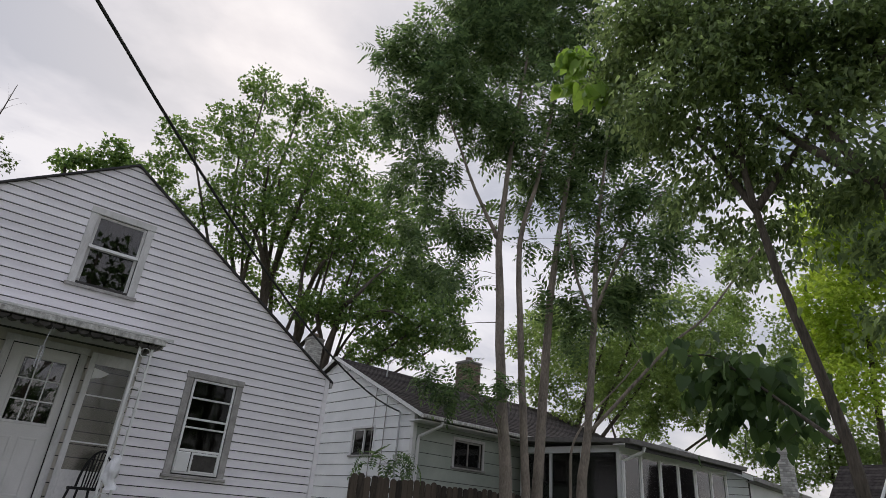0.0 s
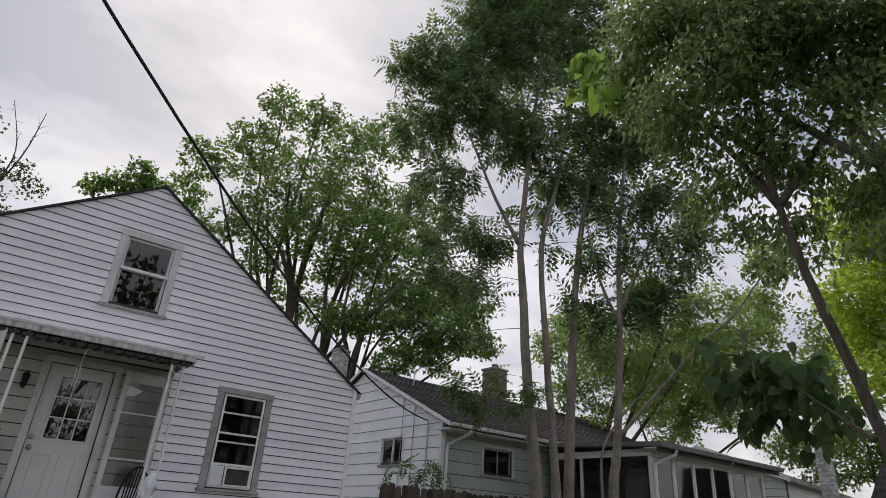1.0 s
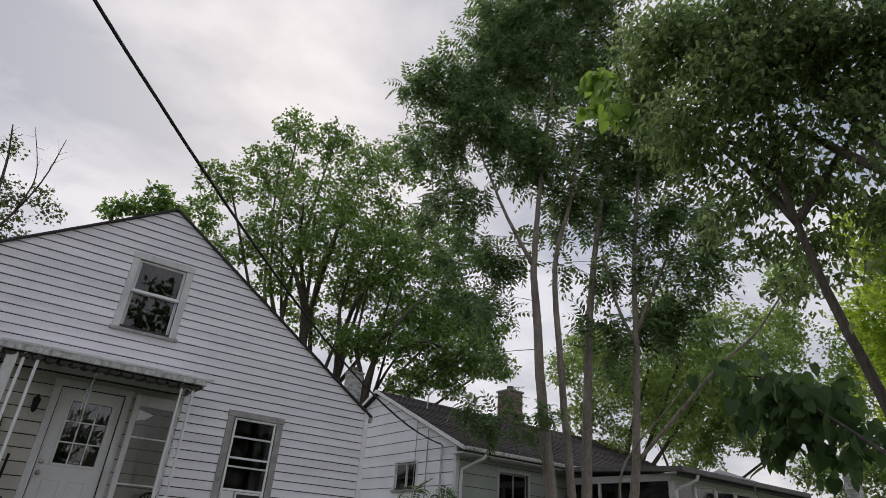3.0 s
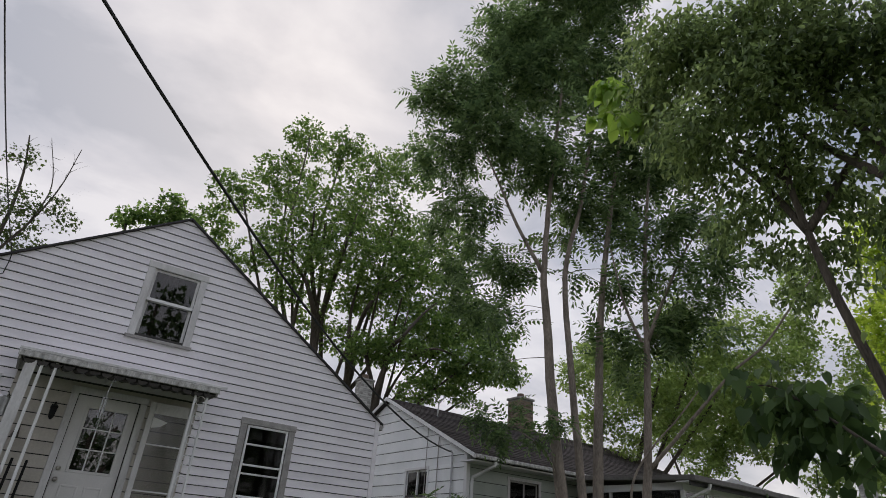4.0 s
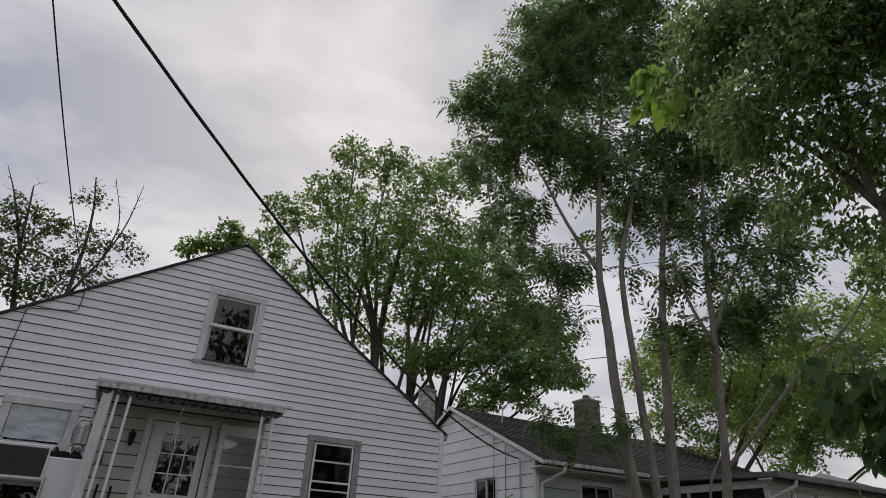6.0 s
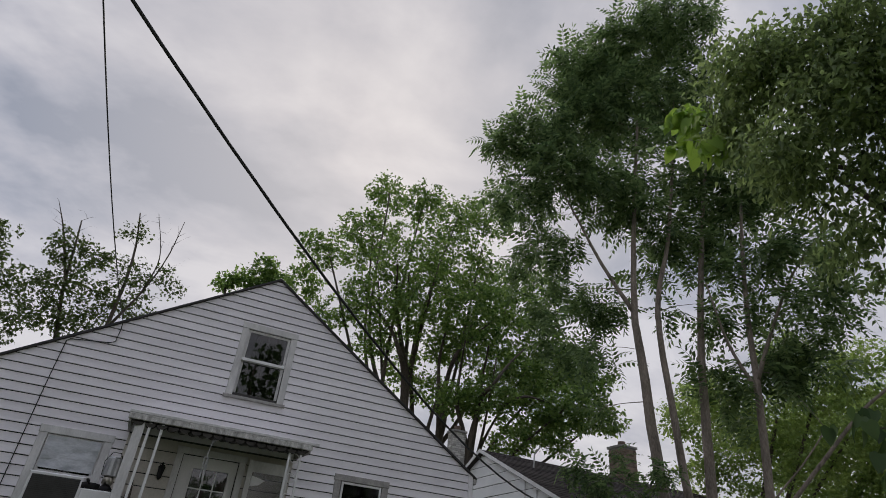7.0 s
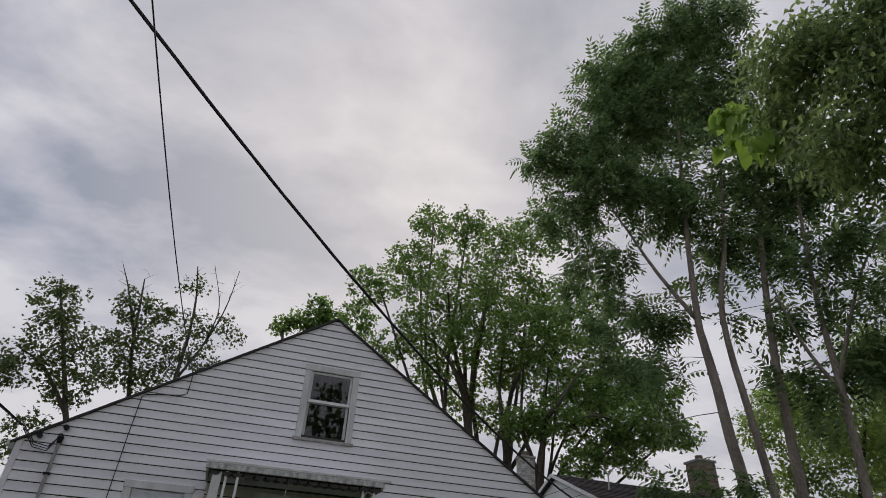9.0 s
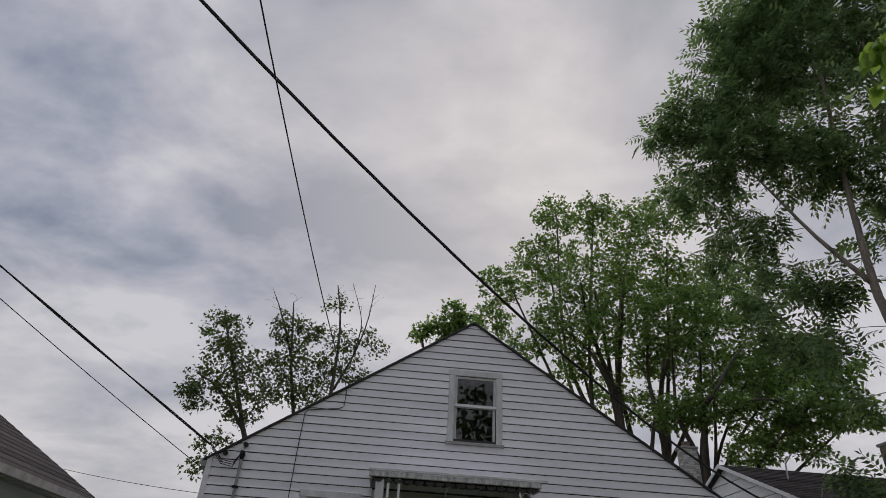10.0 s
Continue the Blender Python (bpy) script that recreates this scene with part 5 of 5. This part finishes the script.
AIL4_CLUMPS = [(6.7, -0.2, 7.3, 0.45), (5.9, 0.1, 5.8, 0.50), (6.7, -0.2, 5.9, 0.30), (7.7, -0.9, 9.6, 0.65), (8.3, -1.3, 9.2, 0.65), (8.3, -1.0, 8.4, 0.59), (8.1, -1.0, 7.4, 0.35), (9.2, -1.7, 7.5, 0.39), (9.3, -1.9, 8.7, 0.61), (9.8, -2.2, 7.1, 0.50), (9.4, -1.6, 5.3, 0.51), (8.5, -1.1, 5.5, 0.39), (9.8, -2.2, 6.1, 0.46), (7.6, -0.7, 8.1, 0.36)]
SHOOT = [(7.45, -1.1, 2.2), (7.15, -1.25, 2.95), (6.6, -1.25, 3.35), (6.2, -1.05, 3.55)]
AIL5_CLUMPS = [(5.9, 2.1, 11.5, 0.6), (6.8, 1.8, 10.3, 0.7), (7.6, 1.6, 8.7, 0.6), (7.9, 1.0, 8.0, 0.7), (7.3, 2.5, 8.7, 0.6), (7.9, 0.9, 6.9, 0.5), (7.7, 2.3, 7.3, 0.6), (6.8, 2.9, 9.7, 0.5), (7.8, 0.9, 5.7, 0.35), (5.4, 1.4, 12.6, 0.5)]
SAPLING = [(5.5, 1.1, 2.1, 0.15), (5.8, 0.8, 2.1, 0.20), (6.2, 0.6, 2.3, 0.22), (5.7, 0.9, 2.3, 0.15), (6.4, 0.4, 2.1, 0.17)]
MID3_CLUMPS = [(14.9, 5.3, 7.5, 0.75), (15.8, 4.2, 8.2, 1.03), (15.8, 4.2, 6.5, 1.00), (16.8, 2.9, 7.5, 1.15), (17.6, 1.7, 8.6, 1.17), (18.3, 0.5, 9.0, 1.08), (17.1, 2.5, 9.8, 0.82), (16.2, 3.8, 5.4, 0.91), (17.8, 1.3, 6.9, 1.19), (18.8, -0.6, 7.6, 1.06), (17.1, 2.5, 5.7, 1.00), (18.4, 0.2, 6.1, 1.00), (15.3, 4.9, 5.8, 0.78)]


# ---- trees ----
def leaf_lobed():
    """A small three-tipped leaf, folded along its rib, 1 long."""
    v = [(0, 0, 0), (0.42, 0.46, 0.10), (0.55, 0.17, 0.05), (1, 0, -0.06), (0.55, -0.17, 0.05), (0.42, -0.46, 0.10)]
    return np.array(v, float), [(0, 3, 2, 1), (0, 5, 4, 3)]


def leaf_heart():
    half = [(0.0, 0.0), (-0.10, 0.22), (0.08, 0.40), (0.36, 0.40), (0.68, 0.24), (1.0, 0.0)]
    v = [(0, 0, 0), (0.33, 0, -0.02), (0.66, 0, -0.05), (1.0, 0, -0.16)]
    v += [(x, y, 0.10 * y / 0.4 - 0.08 * x) for x, y in half[1:5]] + [(x, -y, 0.10 * y / 0.4 - 0.08 * x) for x, y in half[1:5]]
    f = [(0, 5, 4), (0, 1, 6, 5), (1, 2, 7, 6), (2, 3, 7), (0, 8, 9), (0, 9, 10, 1), (1, 10, 11, 2), (2, 11, 3)]
    return np.array(v, float), f


def leaf_ovate():
    """A narrower, more folded leaf than the heart."""
    v, f = leaf_heart()
    return v * (1.0, 0.62, 2.2), f


def leaf_frond(pairs=6, droop=0.38):
    """A pinnate leaf: pointed leaflets in hanging pairs along a bowed stalk, 1 long."""
    v, f = [], []
    bow = lambda u: 0.22 * u - (droop + 0.22) * u * u  # noqa: E731
    for k in range(pairs):
        u = 0.16 + 0.82 * k / (pairs - 1)
        size = 0.335 * (1 - 0.6 * abs(u - 0.5))
        for s in (-1, 1):
            n, z = len(v), bow(u)
            along, out = (0.38, 0.90 * s) if k < pairs - 1 else (0.85, 0.5 * s)
            mid = (u + 0.4 * size * along, 0.4 * size * out)
            v += [(u, 0.008 * s, z), (mid[0] + 0.22 * size, mid[1] - 0.05 * s * size, z - 0.02), (u + size * along, size * out, z - 0.42 * size), (mid[0] - 0.21 * size, mid[1] + 0.07 * s * size, z - 0.03)]
            f.append((n, n + 1, n + 2, n + 3) if s < 0 else (n, n + 3, n + 2, n + 1))
    n = len(v)
    for k in range(4):
        u = k / 3
        v += [(u, -0.007, bow(u)), (u, 0.007, bow(u))]
    f += [(n + 2 * k, n + 2 * k + 1, n + 2 * k + 3, n + 2 * k + 2) for k in range(3)]
    return np.array(v, float), f


def leaf_cloud(name, template, places, ways, ups, sizes, material, parent):
    """All leaves of one crown as a single mesh."""
    v, f = template
    ways = ways / np.linalg.norm(ways, axis=1, keepdims=True)
    side = np.cross(ups, ways)
    side /= np.linalg.norm(side, axis=1, keepdims=True) + 1e-9
    up = np.cross(ways, side)
    all_v = places[:, None] + sizes[:, None, None] * (v[None, :, 0:1] * ways[:, None] + v[None, :, 1:2] * side[:, None] + v[None, :, 2:3] * up[:, None])
    n, k = len(places), len(v)
    base = np.array(root_of(parent).location)
    loops = np.concatenate([np.array(face) for face in f])
    counts = np.array([len(face) for face in f])
    me = bpy.data.meshes.new(name)
    me.vertices.add(n * k)
    me.vertices.foreach_set("co", (all_v - base).reshape(-1).astype(np.float32))
    me.loops.add(n * len(loops))
    me.loops.foreach_set("vertex_index", (loops[None] + k * np.arange(n)[:, None]).reshape(-1).astype(np.int32))
    starts = np.concatenate([[0], np.cumsum(counts)[:-1]])
    me.polygons.add(n * len(f))
    me.polygons.foreach_set("loop_start", (starts[None] + len(loops) * np.arange(n)[:, None]).reshape(-1).astype(np.int32))
    me.update(calc_edges=True)
    me.validate()
    me.materials.append(material)
    ob = new(name, me)
    ob.parent = parent
    return tagged(ob, kind="stuff")


def smooth_line(points, n=5):
    """Catmull-Rom through the given points."""
    p = [np.array(q, float) for q in points]
    p = [2 * p[0] - p[1]] + p + [2 * p[-1] - p[-2]]
    out = []
    for i in range(1, len(p) - 2):
        for k in range(n):
            t = k / n
            out.append(0.5 * (2 * p[i] + (p[i + 1] - p[i - 1]) * t + (2 * p[i - 1] - 5 * p[i] + 4 * p[i + 1] - p[i + 2]) * t * t + (3 * p[i] - p[i - 1] - 3 * p[i + 1] + p[i + 2]) * t ** 3))
    return out + [p[-2]]


def tree(name, label, base, limbs, clumps, tips, per_tip, leaf, size, material, bark, seed, spread=0.35, droop=0.3, twig=0.012, shell=0.55, flat=0.9, reach=0.45, bare=0.0, whorl=False, dead=(), dead_tips=0):
    """limbs: (points, first radius, last radius); clumps: balls (x, y, z, r) of foliage that twigs grow into; dead: balls of bare twigs.
    whorl: leaves spread like a wheel from each twig's tip."""
    rng = np.random.default_rng(seed)
    t = thing(name, base, label, "tree")
    nodes, radii = [], []
    for number, (points, r0, r1) in enumerate(limbs):
        line = smooth_line(points, 5)
        rs = [r0 + (r1 - r0) * (k / (len(line) - 1)) ** 0.8 for k in range(len(line))]
        wob = rng.normal(0, 0.05, (len(line), 3)) * np.array(rs)[:, None]
        wob[0] = 0
        line = [q + w for q, w in zip(line, wob)]
        part("trunk" if number == 0 else "limb", tube(line, rs, 9), bark, t, smooth=True)
        for q, r in list(zip(line, rs))[len(line) // 4:]:
            nodes.append(q)
            radii.append(r)

    def inside(balls, n):
        w = np.array([c[3] ** 2.4 for c in balls])
        pick = rng.choice(len(balls), n, p=w / w.sum())
        ball = rng.normal(size=(n, 3))
        ball /= np.linalg.norm(ball, axis=1, keepdims=True)
        ball *= (rng.uniform(shell ** 3, 1, n) ** (1 / 3))[:, None]
        ball[:, 2] *= flat
        return np.array([balls[k][:3] for k in pick]) + ball * np.array([balls[k][3] for k in pick])[:, None]

    ends = inside(clumps, tips)
    leafy = rng.uniform(size=tips) >= bare
    if dead_tips:
        ends, leafy = np.concatenate([ends, inside(dead, dead_tips)]), np.concatenate([leafy, np.zeros(dead_tips, bool)])
    count = len(nodes)
    place, thick = np.zeros((count + 2 * len(ends), 3)), np.zeros(count + 2 * len(ends))
    place[:count], thick[:count] = nodes, radii
    order = np.argsort(np.min(np.linalg.norm(ends[:, None] - place[None, :count], axis=2), axis=1))
    shapes, spots, outs = [], [], []
    for e, green in zip(ends[order], leafy[order]):
        na = place[:count]
        d = np.linalg.norm(na - e, axis=1) + 1.5 * np.maximum(na[:, 2] - e[2], 0)
        k = int(np.argmin(d))
        a, ra = na[k].copy(), thick[k]
        length = np.linalg.norm(e - a)
        bow = np.array([0, 0, 0.12 * length]) + rng.normal(0, 0.06 * length, 3)
        pts = [a, a + (e - a) * 0.35 + bow * 0.7, a + (e - a) * 0.7 + bow, e]
        r = min(ra * 0.7, twig * (0.6 + 0.35 * length))
        rs = [r, r * 0.75, r * 0.5, r * 0.25]
        shapes.append(tube(pts, rs, 4))
        place[count:count + 2], thick[count:count + 2] = pts[1:3], rs[1:3]
        count += 2
        if not green:
            continue
        way = (e - pts[2]) / (np.linalg.norm(e - pts[2]) + 1e-6)
        if whorl:
            side = np.cross(way, rng.normal(size=3))
            side /= np.linalg.norm(side)
            up = np.cross(way, side)
            turn = rng.uniform(0, 6.3) + 2.4 * np.arange(per_tip)
            ring = np.cos(turn)[:, None] * side + np.sin(turn)[:, None] * up
            outs.append(ring + way * rng.uniform(0.1, 0.9, per_tip)[:, None] + rng.normal(0, 0.15, (per_tip, 3)))
            spots.append(e - way * rng.uniform(0, spread, per_tip)[:, None])
        else:
            u = rng.uniform(1 - reach, 1.05, per_tip)[:, None]
            spots.append(a * (1 - u) + e * u + bow * 3.2 * u * (1 - u) + rng.normal(0, spread * 0.5, (per_tip, 3)) * (1, 1, 0.6))
            outs.append(np.tile(way, (per_tip, 1)) * 0.6 + rng.normal(0, 0.65, (per_tip, 3)))
    tagged(part("branchwork", join(*shapes), bark, t), kind="stuff")
    spots, outs = np.concatenate(spots), np.concatenate(outs)
    n = len(spots)
    ways = outs + (0, 0, -droop)
    ups = np.array([0, 0, 1.0]) + rng.normal(0, 0.25 if whorl else 0.55, (n, 3))
    leaf_cloud("crown", leaf, spots, ways, ups, size * rng.uniform(0.65, 1.25, n), material, t)
    return t


LOBED, HEART, OVATE, FROND = leaf_lobed(), leaf_heart(), leaf_ovate(), leaf_frond()
drop = lambda p: (p[0], p[1], 0)  # noqa: E731


def limb_to(fork, top, r0, r1, bend=0.25):
    a, b = Vector(fork), Vector(top)
    mid = a.lerp(b, 0.5)
    mid.z += bend * (b - a).length * 0.25
    sway = (b - a).length * 0.05
    mid.x += sway * math.sin(7 * b.x + 3 * b.z)
    low_bit = a.lerp(mid, 0.5) + Vector((sway * math.sin(5 * b.z), sway * math.cos(4 * b.x), 0)) * 0.6
    return ([tuple(a), tuple(low_bit), tuple(mid), tuple(b)], r0, r1)


f0, f1 = MAPLE_FORK
low = lambda f, dx, dz: (f[0] + dx, f[1], f[2] * dz)  # noqa: E731
tree("maple_tree", "tall spreading maple in full fresh green leaf behind the houses", drop(f0),
     [([drop(f0), low(f0, 0, 0.3), low(f0, 0, 0.45)], 0.55, 0.45)] + [limb_to(low(f0, 0.1 * k - 0.5, 0.40), p, 0.16, 0.03, 0.15) for k, p in enumerate(MAPLE_TOPS)] + [([low(f0, 0, 0.42)] + line, 0.17, 0.03) for line in MAPLE_FAN], MAPLE_CLUMPS, 2700, 14, LOBED, 0.155, L_MAPLE, BARK_DARK, 1, spread=0.26, twig=0.017, shell=0.2, flat=0.85)
f0, f1 = MAPLE2_FORK
tree("maple_tree", "second maple with thin crooked limbs and open foliage", drop(f0),
     [([drop(f0), low(f0, 0, 0.4), low(f0, 0, 0.6)], 0.36, 0.28)] + [limb_to(low(f0, 0.1 * k - 0.2, 0.55), p, 0.11, 0.025, 0.2) for k, p in enumerate(MAPLE2_TOPS)] + [([low(f0, 0, 0.58)] + line, 0.13, 0.025) for line in MAPLE2_FAN], MAPLE2_CLUMPS, 1300, 13, LOBED, 0.155, L_MAPLE, BARK_DARK, 2, spread=0.26, twig=0.017, shell=0.2, flat=0.7)
to_ground = lambda line: [(line[0][0], line[0][1], 0)] + line  # noqa: E731
AIL = dict(leaf=FROND, size=0.55, material=L_AIL, bark=BARK, spread=0.22, droop=0.15, twig=0.009, shell=0.15, whorl=True)
tree("ailanthus_tree", "slender grey-barked ailanthus with drooping feathery leaves", drop(T1[0]), [(to_ground(T1), 0.15, 0.03), (T1B, 0.055, 0.015)], AIL1_CLUMPS + AIL5_CLUMPS, 430, 5, seed=3, **AIL)
tree("ailanthus_tree", "slim straight ailanthus between its neighbours", drop(T2[0]), [(to_ground(T2), 0.105, 0.025)], AIL1_CLUMPS[5:9] + AIL2_CLUMPS[:3] + AIL4_CLUMPS[3:8] + AIL4_CLUMPS[13:], 120, 5, seed=4, **AIL)
tree("ailanthus_tree", "tall ailanthus with a dark dense crown", drop(T3[0]), [(to_ground(T3), 0.135, 0.03)], AIL2_CLUMPS + AIL4_CLUMPS[6:8], 240, 5, seed=5, **AIL)
tree("ailanthus_tree", "forked ailanthus with a long slanting limb", drop(T4[0]), [(to_ground(T4), 0.125, 0.025), (T4B, 0.045, 0.014), (T4C, 0.05, 0.015), (T4D, 0.05, 0.015)], AIL3_CLUMPS + AIL4_CLUMPS[10:13], 430, 4, seed=6, bare=0.38, **AIL)
tree("ailanthus_tree", "thin young ailanthus stem bent aside", drop(T5[0]), [(to_ground(T5), 0.034, 0.012)], AIL3_CLUMPS[-3:], 16, 7, seed=7, **AIL)
SPRAY = AIL | dict(size=0.36, spread=0.3, twig=0.006)
tree("ailanthus_sprout", "young ailanthus shoot with low leafy sprays before the roof", drop(SHOOT[0]), [(to_ground(SHOOT), 0.03, 0.008)], AIL_SPRAY, 34, 4, seed=21, **SPRAY)
catalpa = tree("catalpa_tree", "catalpa with broad dark heart-shaped leaves on a drooping bough", drop(CAT[0]), [(to_ground(CAT), 0.066, 0.022), (CATB, 0.045, 0.012), (CATC, 0.026, 0.008), (CATF, 0.05, 0.015)], CAT_LOW[:-3], 95, 4, HEART, 0.175, L_CATALPA, BARK_DARK, 8, spread=0.26, droop=1.3, twig=0.008, shell=0.1)
bough = tree("catalpa_bough", "bright sky-lit catalpa leaves at the end of a bough", drop(CAT[0]), [(CATB[2:], 0.02, 0.008)], CAT_LOW[-3:], 20, 5, HEART, 0.22, L_BRIGHT, BARK_DARK, 18, spread=0.2, droop=1.0, twig=0.006)
for o in list(bough.children):
    o.parent = catalpa
bpy.data.objects.remove(bough)
tree("mulberry_tree", "dense dark mulberry canopy hanging over the lawn", drop(MULT[0]), [(to_ground(MULT), 0.15, 0.03), (MULU, 0.09, 0.03), (MULV, 0.05, 0.015), (CATE, 0.05, 0.015)], CAT_CLUMPS + MUL2_CLUMPS + MUL3_CLUMPS, 2500, 9, OVATE, 0.083, L_MULBERRY, BARK_DARK, 19, spread=0.26, droop=0.5, twig=0.006, shell=0.2)
g = drop(LIME_CLUMPS[3])
tree("garden_tree", "bright yellow-green tree behind the fence line", g, [([g, (g[0], g[1], 4), LIME_CLUMPS[1][:3]], 0.2, 0.05)], LIME_CLUMPS, 1000, 18, LOBED, 0.17, L_LIME, BARK_DARK, 10, spread=0.4, shell=0.2)
g = (23.1, 6.0, 0)
tree("garden_tree", "broad green tree beyond the sun room", g, [([g, (g[0], g[1], 4), MID_CLUMPS[8][:3]], 0.25, 0.06), ([(g[0], g[1], 3), MID_CLUMPS[4][:3]], 0.07, 0.03), ([(g[0], g[1], 3), MID_CLUMPS[9][:3]], 0.07, 0.03)], MID_CLUMPS, 1300, 22, LOBED, 0.17, L_MID, BARK_DARK, 11, spread=0.4, shell=0.2)
g = drop(MID3_CLUMPS[7])
tree("garden_tree", "airy green tree seen between the ailanthus stems", g, [([g, (g[0], g[1], 4), MID3_CLUMPS[3][:3]], 0.2, 0.04), ([(g[0], g[1], 3), MID3_CLUMPS[4][:3]], 0.1, 0.03), ([(g[0], g[1], 3), MID3_CLUMPS[8][:3]], 0.1, 0.03)], MID3_CLUMPS, 1300, 16, LOBED, 0.135, L_MID, BARK_DARK, 20, spread=0.3, shell=0.1)
g = drop(MID2_CLUMPS[2])
tree("garden_tree", "low leafy tree by the shed", g, [([g, (g[0], g[1], 2), MID2_CLUMPS[2][:3]], 0.1, 0.04)], MID2_CLUMPS, 330, 20, LOBED, 0.15, L_MID, BARK_DARK, 12, spread=0.4)
tree("backyard_tree", "upright thin-leaved tree against the evening sky", drop(LT1_L[0]), [(to_ground(LT1_L), 0.12, 0.025), (LT1_M, 0.07, 0.02)], LT1, 360, 13, LOBED, 0.12, L_BUD, BARK_DARK, 13, spread=0.22, reach=0.6, shell=0.2)
tree("backyard_tree", "sparse small-leaved tree with dead twigs on top", drop(LT2_L[0]), [(to_ground(LT2_L), 0.11, 0.02), (LT2_M, 0.05, 0.01)], LT2, 240, 13, LOBED, 0.12, L_BUD, BARK_DARK, 14, spread=0.22, reach=0.6, shell=0.2, dead=[(-5.5, 10.0, 10.9, 0.7), (-6.0, 9.9, 11.0, 0.5)], dead_tips=26)
tree("backyard_tree", "half-bare tree with pale dead branches", drop(LT3_L[0]), [(to_ground(LT3_L), 0.11, 0.02), (LT3_M, 0.05, 0.01), (LT3_N, 0.03, 0.008)], LT3, 190, 12, LOBED, 0.12, L_BUD, BARK_DARK, 15, spread=0.22, reach=0.6, shell=0.2, dead=[(-2.5, 10.4, 11.4, 0.8), (-3.2, 10.3, 11.6, 0.7), (-2.0, 10.4, 10.4, 0.8), (-1.5, 10.5, 9.4, 0.6)], dead_tips=75)
g = drop(FAR_CLUMPS[4])
tree("far_tree", "dark green tree behind the roof ridge", g, [([g, (g[0], g[1], 6), FAR_CLUMPS[1][:3]], 0.25, 0.05)], FAR_CLUMPS, 230, 14, LOBED, 0.22, L_MAPLE, BARK_DARK, 16, spread=0.3)
g = drop(SAPLING[1])
tree("sapling", "small leafy sapling growing behind the fence", g, [([g, (g[0], g[1], 1.2), SAPLING[2][:3]], 0.02, 0.008)], SAPLING, 12, 3, FROND, 0.34, L_AIL, BARK, 17, spread=0.2, twig=0.006)

# trees across the lawn, which the window glass mirrors
for k, (x, y, z, r) in enumerate(((2.0, -17.5, 9.0, 2.3), (-4.5, -23.0, 5.6, 2.8), (7.0, -21.0, 5.0, 3.0), (1.2, -22.5, 4.4, 2.0))):
    balls = [(x, y, z, r), (x - 1.6, y, z - 1.4, r * 0.6), (x + 1.7, y + 0.5, z - 1.0, r * 0.6), (x, y - 1, z - 2.4, r * 0.6)]
    tree("lawn_tree", "leafy tree across the lawn from the house", (x, y, 0), [([(x, y, 0), (x + 0.1, y, z * 0.5), (x, y, z + r * 0.5)], 0.22, 0.05)], balls, 90 if k == 0 else 170, 14, HEART, 0.24, L_CATALPA, BARK_DARK, 30 + k, spread=0.5, shell=0.3)
